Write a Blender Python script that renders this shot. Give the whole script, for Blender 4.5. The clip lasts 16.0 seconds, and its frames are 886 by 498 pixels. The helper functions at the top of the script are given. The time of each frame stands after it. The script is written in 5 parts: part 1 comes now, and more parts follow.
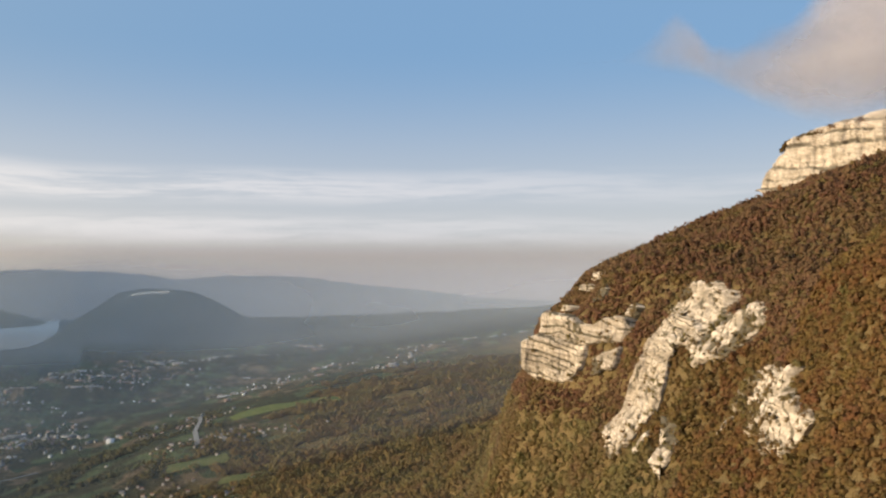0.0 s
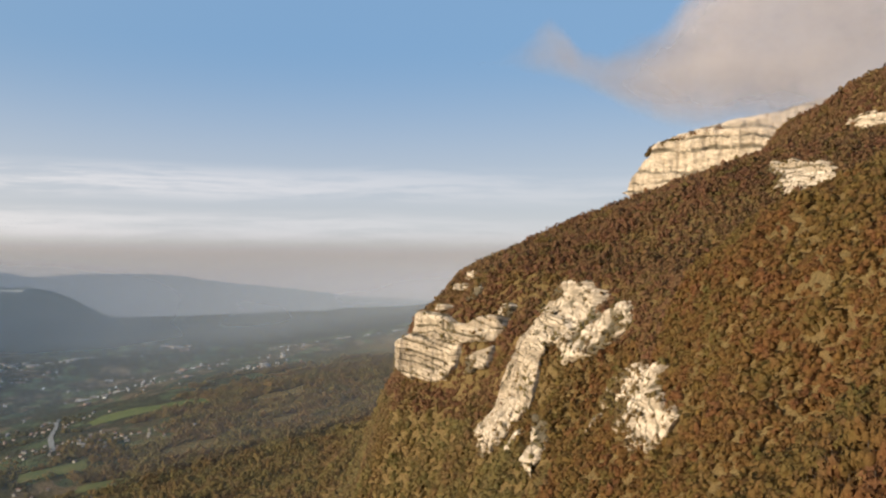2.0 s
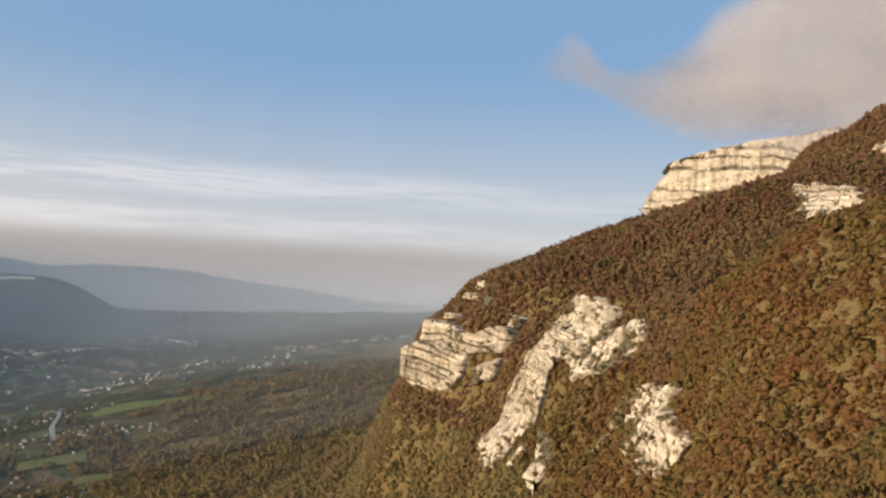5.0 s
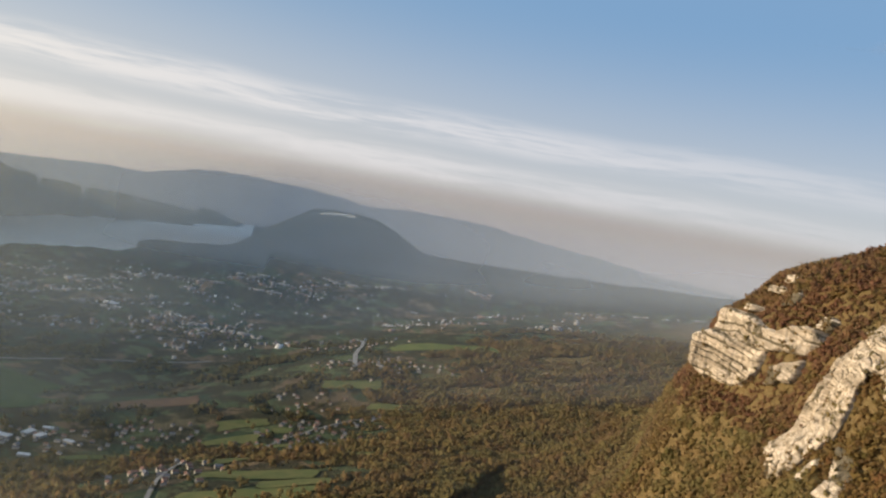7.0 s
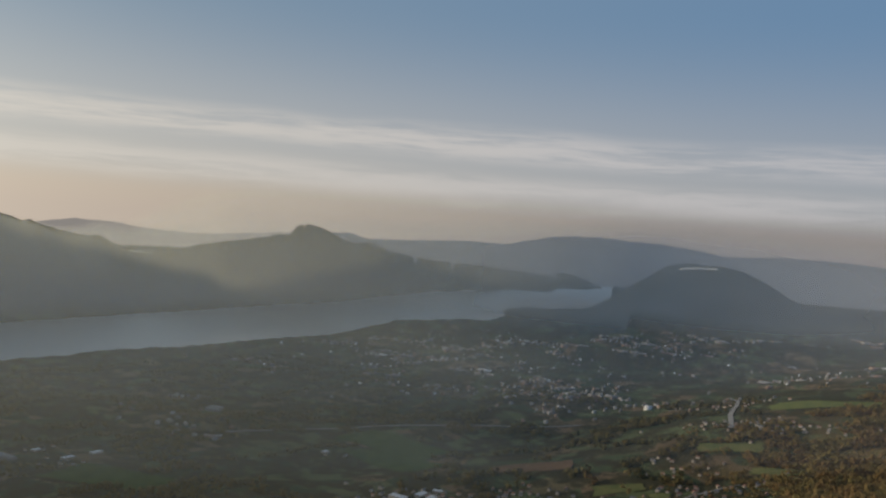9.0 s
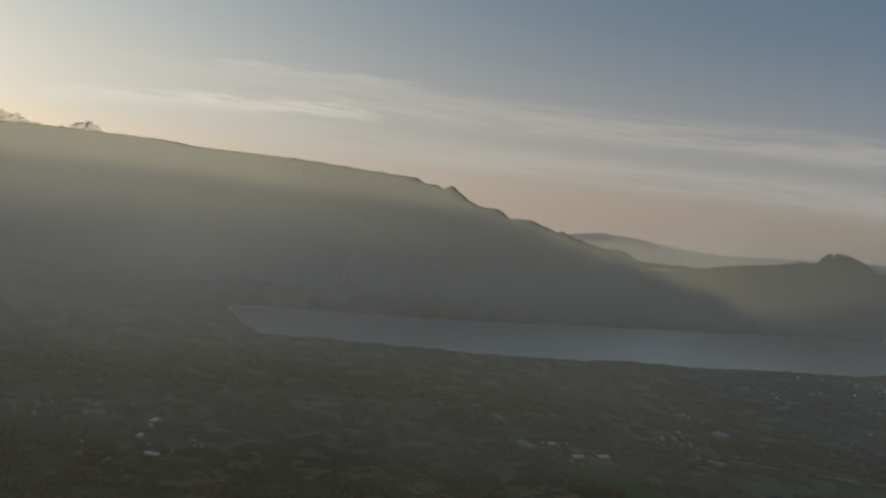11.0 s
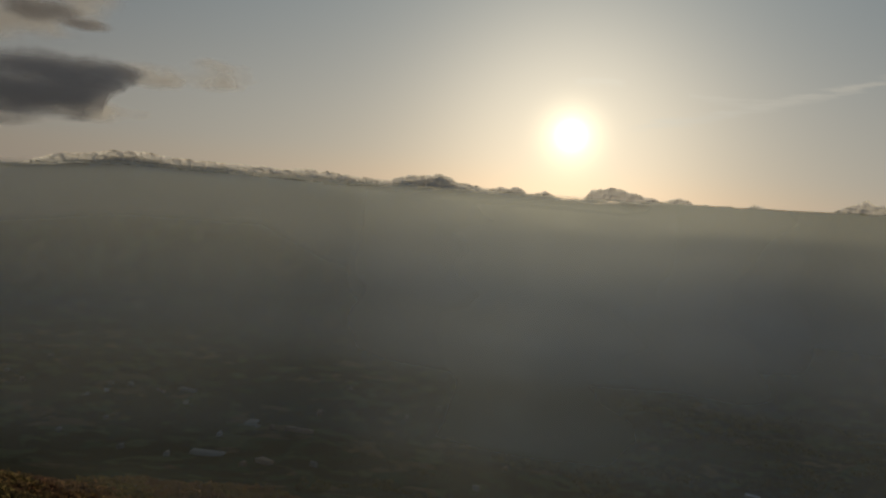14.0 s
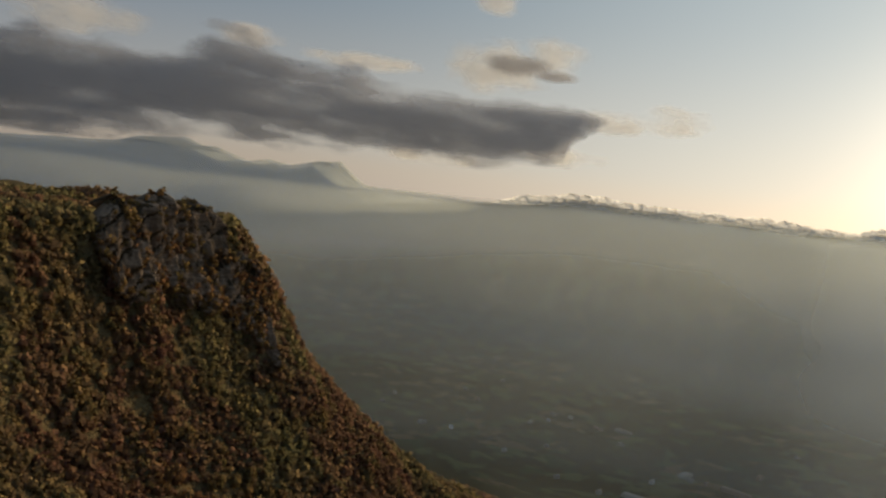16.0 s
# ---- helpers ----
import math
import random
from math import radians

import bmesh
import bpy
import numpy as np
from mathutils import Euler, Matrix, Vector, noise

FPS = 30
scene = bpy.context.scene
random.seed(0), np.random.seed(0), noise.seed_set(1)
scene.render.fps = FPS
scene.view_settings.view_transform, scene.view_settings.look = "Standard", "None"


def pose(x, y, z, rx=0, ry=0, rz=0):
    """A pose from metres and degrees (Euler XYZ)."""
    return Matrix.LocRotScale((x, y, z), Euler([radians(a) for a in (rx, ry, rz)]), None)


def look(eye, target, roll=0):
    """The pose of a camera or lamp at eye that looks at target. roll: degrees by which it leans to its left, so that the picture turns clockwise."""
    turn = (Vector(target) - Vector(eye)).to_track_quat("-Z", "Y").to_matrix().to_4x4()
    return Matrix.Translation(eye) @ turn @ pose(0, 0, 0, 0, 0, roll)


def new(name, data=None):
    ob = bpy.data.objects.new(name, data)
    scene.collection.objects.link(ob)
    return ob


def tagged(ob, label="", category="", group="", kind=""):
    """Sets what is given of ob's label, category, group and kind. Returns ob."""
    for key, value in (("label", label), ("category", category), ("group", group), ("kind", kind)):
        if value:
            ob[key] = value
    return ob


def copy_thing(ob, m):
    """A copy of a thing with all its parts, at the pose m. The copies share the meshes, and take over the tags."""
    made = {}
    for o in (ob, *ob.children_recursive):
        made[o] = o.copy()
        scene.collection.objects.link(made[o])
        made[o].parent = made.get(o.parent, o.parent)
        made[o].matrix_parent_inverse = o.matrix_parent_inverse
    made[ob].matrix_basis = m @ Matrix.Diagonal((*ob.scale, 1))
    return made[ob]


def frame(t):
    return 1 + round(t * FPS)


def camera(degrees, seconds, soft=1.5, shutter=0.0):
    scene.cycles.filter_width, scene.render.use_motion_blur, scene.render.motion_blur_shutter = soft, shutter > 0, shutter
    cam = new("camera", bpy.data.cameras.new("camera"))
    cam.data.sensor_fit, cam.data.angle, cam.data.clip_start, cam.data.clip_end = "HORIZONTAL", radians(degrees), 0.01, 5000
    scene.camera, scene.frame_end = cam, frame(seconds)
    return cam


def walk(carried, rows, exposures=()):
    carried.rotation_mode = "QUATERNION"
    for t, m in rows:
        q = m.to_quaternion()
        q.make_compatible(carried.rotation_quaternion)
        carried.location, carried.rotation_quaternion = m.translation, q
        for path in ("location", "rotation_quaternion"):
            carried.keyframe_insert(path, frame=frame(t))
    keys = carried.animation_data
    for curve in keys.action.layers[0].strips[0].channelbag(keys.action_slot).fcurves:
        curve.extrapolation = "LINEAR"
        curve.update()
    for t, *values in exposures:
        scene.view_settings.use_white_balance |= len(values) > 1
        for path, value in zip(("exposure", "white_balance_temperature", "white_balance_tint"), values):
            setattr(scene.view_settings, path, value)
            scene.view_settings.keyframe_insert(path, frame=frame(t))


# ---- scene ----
cam = camera(53.54, 16.0, soft=2.3)
PATH = [
    (0, pose(0.0, 0.0, 1000.0, 91.80, -0.00, 0.00)),
    (0.5, pose(0.4, 2.7, 1000.0, 91.85, 0.39, -4.28)),
    (1, pose(0.8, 5.4, 1000.0, 91.90, 0.25, -6.55)),
    (1.5, pose(1.1, 8.2, 1000.0, 91.91, 0.05, -7.28)),
    (2, pose(1.5, 10.9, 1000.0, 91.74, -0.21, -8.15)),
    (2.5, pose(1.9, 13.6, 1000.0, 91.68, -0.72, -8.78)),
    (3, pose(2.3, 16.3, 1000.0, 91.67, -1.25, -9.18)),
    (5.5, pose(4.2, 30.0, 1000.0, 92.34, -4.74, -5.86)),
    (6, pose(4.6, 32.7, 1000.0, 91.42, -6.88, -0.98)),
    (6.5, pose(4.8, 35.4, 1000.0, 90.02, -8.88, 4.94)),
    (7, pose(4.8, 38.2, 1000.0, 87.93, -10.13, 11.95)),
    (7.5, pose(4.4, 40.9, 1000.0, 86.90, -9.80, 17.21)),
    (8, pose(3.7, 43.5, 1000.0, 86.88, -7.82, 23.41)),
    (10.5, pose(-4.1, 54.6, 1000.0, 89.36, -6.31, 56.90)),
    (11, pose(-6.4, 56.1, 1000.0, 86.66, -7.60, 68.24)),
    (11.5, pose(-9.0, 57.1, 1000.0, 85.67, -6.40, 79.89)),
    (12, pose(-11.6, 57.8, 1000.0, 85.20, -5.43, 88.44)),
    (12.5, pose(-14.4, 58.0, 1000.0, 84.54, -4.04, 94.92)),
    (13, pose(-17.1, 57.7, 1000.0, 84.29, -2.80, 102.65)),
    (13.5, pose(-19.8, 57.1, 1000.0, 85.09, -4.31, 113.19)),
    (14, pose(-22.4, 56.2, 1000.0, 86.61, -4.79, 120.91)),
    (14.5, pose(-24.9, 55.0, 1000.0, 87.80, -5.68, 126.24)),
    (15, pose(-27.2, 53.5, 1000.0, 88.71, -7.56, 131.88)),
    (15.5, pose(-29.3, 51.7, 1000.0, 88.30, -8.25, 139.54)),
    (16, pose(-31.2, 49.7, 1000.0, 86.55, -7.04, 149.82)),
]
# the clip's camera closes down as it turns towards the sun and opens again at the end
EXPOSURE = [(0, 0.33), (6, 0.35), (7, 0.28), (8, 0.05), (10.5, -0.84), (11, -0.93), (12.5, -1.45), (13.2, -1.58), (14, -1.83), (14.5, -1.95), (15, -1.82), (15.5, -1.38), (16, -0.78)]
walk(cam, PATH, EXPOSURE)

# ---- light ----
SUN_AZ, SUN_EL = 113.0, 4.6          # degrees to the left of the first view, and above the level
CAM_Z = 1000.0


def direction(az, el):
    a, e = radians(az), radians(el)
    return Vector((-math.sin(a) * math.cos(e), math.cos(a) * math.cos(e), math.sin(e)))


SUN_DIR = direction(SUN_AZ, SUN_EL)
sun = new("sun", bpy.data.lights.new("sun", "SUN"))
sun.data.energy, sun.data.angle, sun.data.color = 5.0, radians(7.0), (1.0, 0.83, 0.58)
sun.matrix_world = look((0, 0, 2500), Vector((0, 0, 2500)) - direction(SUN_AZ, 13.0))


class Nodes:
    """Short spelling for building a node tree."""

    def __init__(self, tree):
        self.tree = tree
        tree.nodes.clear()

    def add(self, kind, inputs=None, **settings):
        node = self.tree.nodes.new(kind)
        for key, value in settings.items():
            setattr(node, key, value)
        for key, value in (inputs or {}).items():
            self.put(node, key, value)
        return node

    def put(self, node, key, value):
        if isinstance(value, bpy.types.NodeSocket):
            self.tree.links.new(value, node.inputs[key])
        elif isinstance(value, bpy.types.Node):
            self.tree.links.new(value.outputs[0], node.inputs[key])
        else:
            node.inputs[key].default_value = value

    def math(self, op, a, b=0.0, clamp=False):
        return self.add("ShaderNodeMath", {0: a, 1: b}, operation=op, use_clamp=clamp).outputs[0]

    def span(self, value, low, high, a=0.0, b=1.0):
        return self.add("ShaderNodeMapRange", {0: value, 1: low, 2: high, 3: a, 4: b}, interpolation_type="SMOOTHSTEP").outputs[0]

    def mix(self, fac, a, b, blend="MIX"):
        node = self.add("ShaderNodeMix", {0: fac, 6: a, 7: b}, data_type="RGBA", blend_type=blend)
        return node.outputs[2]

    def noise(self, vector, scale, detail=4.0, rough=0.55, out=0):
        return self.add("ShaderNodeTexNoise", {"Vector": vector, "Scale": scale, "Detail": detail, "Roughness": rough}).outputs[out]


def rgb(r, g, b):
    return (r, g, b, 1.0)


def make_world():
    world = bpy.data.worlds.new("sky")
    scene.world = world
    world.use_nodes = True
    n = Nodes(world.node_tree)
    sky = n.add("ShaderNodeTexSky", sky_type="NISHITA", sun_disc=False, sun_elevation=radians(SUN_EL), sun_rotation=radians(-SUN_AZ), altitude=900.0, air_density=1.0, dust_density=1.5, ozone_density=1.5)
    way = n.add("ShaderNodeTexCoord").outputs["Generated"]
    split = n.add("ShaderNodeSeparateXYZ", {0: way})
    el = split.outputs[2]
    dot = n.add("ShaderNodeVectorMath", {0: way, 1: tuple(SUN_DIR)}, operation="DOT_PRODUCT").outputs["Value"]
    base = n.mix(1.0, sky.outputs[0], rgb(0.10, 0.10, 0.10), "MULTIPLY")
    # blue autumn air high up, pale and cream towards the level
    toward = n.span(dot, -0.4, 1.0)
    blue = n.mix(toward, rgb(0.215, 0.38, 0.62), rgb(0.35, 0.46, 0.57))
    pale = n.mix(toward, rgb(0.57, 0.585, 0.64), rgb(0.86, 0.80, 0.74))
    mauve = n.mix(toward, rgb(0.40, 0.36, 0.365), rgb(0.95, 0.81, 0.68))
    air = n.mix(n.span(el, 0.03, 0.26), pale, blue)
    air = n.mix(n.span(el, 0.018, 0.055), mauve, air)
    base = n.mix(0.75, base, air)
    # high cloud in long soft bands, laid out by bearing (degrees left of the first view) and height angle
    east = n.math("MULTIPLY", n.math("ARCTAN2", n.math("MULTIPLY", split.outputs[0], -1.0), split.outputs[1]), 57.2958)
    up = n.math("MULTIPLY", n.math("ARCSINE", el), 57.2958)
    slow = n.noise(n.add("ShaderNodeCombineXYZ", {0: n.math("MULTIPLY", east, 0.05), 1: n.math("MULTIPLY", up, 0.12)}), 1.0, 3.0, 0.5)
    up = n.math("ADD", up, n.math("MULTIPLY", n.math("SUBTRACT", slow, 0.5), 1.5))
    grain = n.noise(n.add("ShaderNodeCombineXYZ", {0: n.math("MULTIPLY", east, 0.085), 1: n.math("ADD", n.math("MULTIPLY", up, 1.15), n.math("MULTIPLY", east, 0.03))}), 1.0, 5.0, 0.55)
    fine = n.noise(n.add("ShaderNodeCombineXYZ", {0: n.math("MULTIPLY", east, 0.3), 1: n.math("MULTIPLY", up, 3.2)}), 1.0, 4.0, 0.6)
    veil = rgb(0.75, 0.72, 0.73)
    for low, mid, high, top, weight in ((4.3, 5.4, 5.9, 7.3, 0.62), (1.5, 2.7, 3.2, 4.3, 0.50)):
        band = n.math("MULTIPLY", n.span(up, low, mid), n.span(up, top, high))
        band = n.math("MULTIPLY", band, n.span(n.math("ADD", grain, n.math("MULTIPLY", n.math("SUBTRACT", fine, 0.5), 0.45)), 0.30, 0.62, 0.12, 1.0))
        band = n.math("MULTIPLY", band, n.math("MULTIPLY", n.span(east, 100.0, 62.0), n.span(east, -25.0, 22.0, 0.3, 1.0)))
        base = n.mix(n.math("MULTIPLY", band, weight), base, n.mix(toward, veil, rgb(0.92, 0.84, 0.72)))
    # feathery wisps beside the sun: each a line from one bearing and height to another
    for a0, e0, a1, e1, wide_, weight in ((109.5, 5.4, 92.3, 9.25, 0.42, 0.8), (106.2, 7.75, 101.0, 7.15, 0.3, 0.5), (113.2, 8.05, 109.8, 8.2, 0.25, 0.7), (94.0, 2.9, 74.0, 4.9, 0.75, 0.55), (85.5, 4.0, 72.5, 4.6, 0.5, 0.8), (84.0, 6.6, 70.0, 6.9, 0.5, 0.3)):
        along = n.math("DIVIDE", n.math("SUBTRACT", east, a0), a1 - a0)
        line = n.math("ADD", n.math("MULTIPLY", along, e1 - e0), e0)
        off = n.math("DIVIDE", n.math("ABSOLUTE", n.math("SUBTRACT", up, n.math("ADD", line, n.math("MULTIPLY", n.math("SUBTRACT", fine, 0.5), 1.3)))), wide_)
        wisp = n.math("MULTIPLY", n.span(off, 1.0, 0.15), n.math("MULTIPLY", n.span(along, -0.02, 0.12), n.span(along, 1.02, 0.85)))
        wisp = n.math("MULTIPLY", wisp, n.span(fine, 0.3, 0.6, 0.25, 1.0))
        base = n.mix(n.math("MULTIPLY", wisp, weight), base, rgb(1.05, 0.96, 0.82))
    # the bright air round the sun, and the sun's disc
    glow = n.math("POWER", n.math("MAXIMUM", dot, 0.0), 90.0)
    disc = n.math("POWER", n.math("MAXIMUM", dot, 0.0), 2200.0)
    core = n.math("POWER", n.math("MAXIMUM", dot, 0.0), 16000.0)
    wide = n.math("POWER", n.math("MAXIMUM", dot, 0.0), 6.0)
    base = n.mix(1.0, base, n.mix(wide, rgb(0, 0, 0), rgb(0.70, 0.72, 0.64)), "ADD")
    lit = n.mix(1.0, base, n.mix(glow, rgb(0, 0, 0), rgb(1.5, 1.3, 0.95)), "ADD")
    lit = n.mix(1.0, lit, n.mix(disc, rgb(0, 0, 0), rgb(2.6, 2.2, 1.4)), "ADD")
    lit = n.mix(1.0, lit, n.mix(core, rgb(0, 0, 0), rgb(9.0, 8.0, 6.0)), "ADD")
    back = n.add("ShaderNodeBackground", {"Color": lit, "Strength": 0.95})
    n.add("ShaderNodeOutputWorld", {0: back})


make_world()

# ---- materials ----


def material(name):
    m = bpy.data.materials.new(name)
    m.use_nodes = True
    return m, Nodes(m.node_tree)


def finish(n, shader):
    n.add("ShaderNodeOutputMaterial", {0: shader})


def forest_material(name, warm, light_stand, rust_stand, share=0.62):
    """Autumn leaves; warm: share of rust and ochre among the greens."""
    m, n = material(name)
    geo = n.add("ShaderNodeNewGeometry")
    rand = geo.outputs["Random Per Island"]
    info = n.add("ShaderNodeObjectInfo").outputs["Random"]
    tint = n.add("ShaderNodeAttribute", attribute_name="tint").outputs["Fac"]
    pick = n.math("FRACT", n.math("ADD", n.math("ADD", tint, info), n.math("MULTIPLY", rand, 0.05)))
    ramp = n.add("ShaderNodeValToRGB", {0: pick})
    tones = [(0.0, (0.125, 0.112, 0.05)), (0.22, (0.175, 0.145, 0.055)), (0.45, (0.215, 0.15, 0.06)), (0.65, (0.215, 0.12, 0.06)), (0.82, (0.175, 0.105, 0.068)), (0.94, (0.29, 0.215, 0.07)), (1.0, (0.085, 0.092, 0.04))]
    e = ramp.color_ramp.elements
    while len(e) < len(tones):
        e.new(0.5)
    for el, (p, c) in zip(e, tones):
        el.position, el.color = p, rgb(*c)
    place = geo.outputs["Position"]
    patch = n.span(n.noise(place, 0.014, 5.0, 0.6), 0.42, 0.58)
    stand = n.mix(patch, rgb(*light_stand), rgb(*rust_stand))
    stand = n.mix(n.math("MULTIPLY", n.span(n.noise(place, 0.035, 4.0, 0.6), 0.50, 0.66), warm * 0.75), stand, rgb(0.30, 0.215, 0.075))
    stand = n.mix(n.span(n.noise(n.add("ShaderNodeMapping", {"Vector": place, "Location": (300, 90, 40)}).outputs[0], 0.05, 4.0, 0.6), 0.55, 0.68, 0.0, 0.7), stand, rgb(0.17, 0.165, 0.06))
    stand = n.mix(warm, rgb(0.17, 0.155, 0.06), stand)
    colour = n.mix(share, ramp.outputs[0], stand)
    leaf = n.noise(place, 1.3, 3.0, 0.7)
    colour = n.mix(n.span(leaf, 0.35, 0.7, 0.0, 0.75), colour, n.mix(1.0, colour, rgb(0.55, 0.50, 0.46), "MULTIPLY"))
    round_ = n.add("ShaderNodeVectorTransform", {0: n.add("ShaderNodeAttribute", attribute_name="crown_side").outputs["Vector"]}, vector_type="NORMAL", convert_from="OBJECT", convert_to="WORLD").outputs[0]
    side = n.add("ShaderNodeVectorMath", {0: n.add("ShaderNodeVectorMath", {0: geo.outputs["Normal"], 1: (0.3, 0.3, 0.3)}, operation="MULTIPLY").outputs[0], 1: round_}, operation="ADD").outputs[0]
    side = n.add("ShaderNodeVectorMath", {0: side}, operation="NORMALIZE").outputs[0]
    bump = n.add("ShaderNodeBump", {"Height": leaf, "Strength": 0.4, "Distance": 0.5, "Normal": side})
    diff = n.add("ShaderNodeBsdfDiffuse", {"Color": colour, "Normal": bump})
    thin = n.add("ShaderNodeBsdfTranslucent", {"Color": colour})
    finish(n, n.add("ShaderNodeMixShader", {0: 0.5, 1: diff, 2: thin}))
    return m


def rock_material(name, in_shade, pale=0.0):
    m, n = material(name)
    place = n.add("ShaderNodeNewGeometry").outputs["Position"]
    beds = n.add("ShaderNodeMapping", {"Vector": place, "Rotation": (0.25, -0.3, 0), "Scale": (0.02, 0.02, 0.16)}).outputs[0]
    bed = n.noise(beds, 1.0, 6.0, 0.65)
    stain = n.noise(n.add("ShaderNodeMapping", {"Vector": place, "Scale": (0.12, 0.12, 0.02)}).outputs[0], 1.0, 5.0)
    grain = n.noise(place, 0.6, 6.0, 0.7)
    colour = n.mix(n.span(bed, 0.35, 0.6), rgb(0.41, 0.33, 0.245), rgb(0.70, 0.585, 0.465))
    colour = n.mix(n.span(stain, 0.52, 0.72), colour, rgb(0.30, 0.25, 0.20))
    along = n.add("ShaderNodeVectorMath", {0: place, 1: (0.12, -0.22, 1.0)}, operation="DOT_PRODUCT").outputs["Value"]
    layer = n.add("ShaderNodeCombineXYZ", {0: n.math("MULTIPLY", along, 0.42), 1: n.math("MULTIPLY", n.add("ShaderNodeSeparateXYZ", {0: place}).outputs[1], 0.03)})
    thin = n.noise(layer, 1.0, 4.0, 0.6)
    colour = n.mix(n.span(thin, 0.50, 0.58, 0.0, 0.75), colour, rgb(0.33, 0.265, 0.20))
    crag = n.noise(place, 0.16, 6.0, 0.72)
    colour = n.mix(n.span(crag, 0.50, 0.62, 0.0, 0.7), colour, rgb(0.30, 0.245, 0.185))
    colour = n.mix(n.span(grain, 0.52, 0.7, 0.0, 0.85), colour, rgb(0.22, 0.175, 0.125))
    # dark joints; shade in notches and hollows is put into the colour too
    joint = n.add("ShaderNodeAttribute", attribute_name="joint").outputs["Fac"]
    recess_tone = n.mix(grain, rgb(0.075, 0.065, 0.04), rgb(0.15, 0.12, 0.08))
    colour = n.mix(n.math("MULTIPLY", n.span(n.math("ADD", joint, n.math("MULTIPLY", grain, 0.5)), 0.5, 0.95), 0.9), colour, recess_tone)
    colour = n.mix(pale, colour, rgb(0.72, 0.65, 0.57))
    # darker copy of the limestone: shade on a sunless face, put into the colour
    colour = n.mix(in_shade, colour, n.mix(1.0, colour, rgb(0.55, 0.46, 0.38), "MULTIPLY"))
    bump = n.add("ShaderNodeBump", {"Height": n.math("ADD", n.math("ADD", bed, grain), n.math("ADD", thin, crag)), "Strength": 0.8, "Distance": 1.5})
    finish(n, n.add("ShaderNodeBsdfDiffuse", {"Color": colour, "Normal": bump, "Roughness": 0.8}))
    return m


def ground_material():
    m, n = material("valley_ground")
    geo = n.add("ShaderNodeNewGeometry")
    place = geo.outputs["Position"]
    wood = n.add("ShaderNodeAttribute", attribute_name="woodland").outputs["Fac"]
    warp = n.add("ShaderNodeVectorMath", {0: place, 1: n.add("ShaderNodeVectorMath", {0: n.noise(place, 0.004, 2.0, out=1), 1: (160, 160, 0)}, operation="MULTIPLY").outputs[0]}, operation="ADD").outputs[0]
    flat = n.add("ShaderNodeMapping", {"Vector": warp, "Scale": (1, 1, 0)}).outputs[0]
    cell = n.add("ShaderNodeTexVoronoi", {"Vector": flat, "Scale": 0.009}, feature="F1")
    pick = n.add("ShaderNodeSeparateColor", {0: cell.outputs["Color"]})
    fields = n.mix(n.span(pick.outputs[0], 0.2, 0.8), rgb(0.05, 0.068, 0.04), rgb(0.10, 0.115, 0.06))
    fields = n.mix(n.span(pick.outputs[1], 0.72, 0.8), fields, rgb(0.15, 0.11, 0.07))
    trees = n.span(n.noise(place, 0.012, 6.0, 0.7), 0.43, 0.52)
    tint = n.mix(n.noise(place, 0.05, 4.0), rgb(0.032, 0.036, 0.024), rgb(0.07, 0.06, 0.036))
    litter = n.mix(n.noise(place, 0.05, 4.0), rgb(0.15, 0.12, 0.055), rgb(0.21, 0.13, 0.06))
    colour = n.mix(n.math("MAXIMUM", trees, wood), fields, n.mix(wood, tint, litter))
    # far woods coloured darker, standing in for shade on the backlit ridge
    shade_wood = n.add("ShaderNodeAttribute", attribute_name="far_shade_wood").outputs["Fac"]
    colour = n.mix(shade_wood, colour, n.mix(n.noise(place, 0.02, 4.0), rgb(0.03, 0.036, 0.028), rgb(0.065, 0.06, 0.04)))
    bump = n.add("ShaderNodeBump", {"Height": n.noise(place, 0.08, 5.0, 0.7), "Strength": 0.8, "Distance": 14.0})
    finish(n, n.add("ShaderNodeBsdfDiffuse", {"Color": colour, "Normal": bump}))
    return m


def water_material():
    m, n = material("lake_water")
    place = n.add("ShaderNodeNewGeometry").outputs["Position"]
    bump = n.add("ShaderNodeBump", {"Height": n.noise(place, 0.03, 3.0), "Strength": 0.05, "Distance": 2.0})
    deep = n.add("ShaderNodeBsdfDiffuse", {"Color": rgb(0.46, 0.45, 0.45)})
    gloss = n.add("ShaderNodeBsdfGlossy", {"Color": rgb(0.93, 0.85, 0.76), "Roughness": 0.34, "Normal": bump})
    finish(n, n.add("ShaderNodeMixShader", {0: 0.88, 1: deep, 2: gloss}))
    return m


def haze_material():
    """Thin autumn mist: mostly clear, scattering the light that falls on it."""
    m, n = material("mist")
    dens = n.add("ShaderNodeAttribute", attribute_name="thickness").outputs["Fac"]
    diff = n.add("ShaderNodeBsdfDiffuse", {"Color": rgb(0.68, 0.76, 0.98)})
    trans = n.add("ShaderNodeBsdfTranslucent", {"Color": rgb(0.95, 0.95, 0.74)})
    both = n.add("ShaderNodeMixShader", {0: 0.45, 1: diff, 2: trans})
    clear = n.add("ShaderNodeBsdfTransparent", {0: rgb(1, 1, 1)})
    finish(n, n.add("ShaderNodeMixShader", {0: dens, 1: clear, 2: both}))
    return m


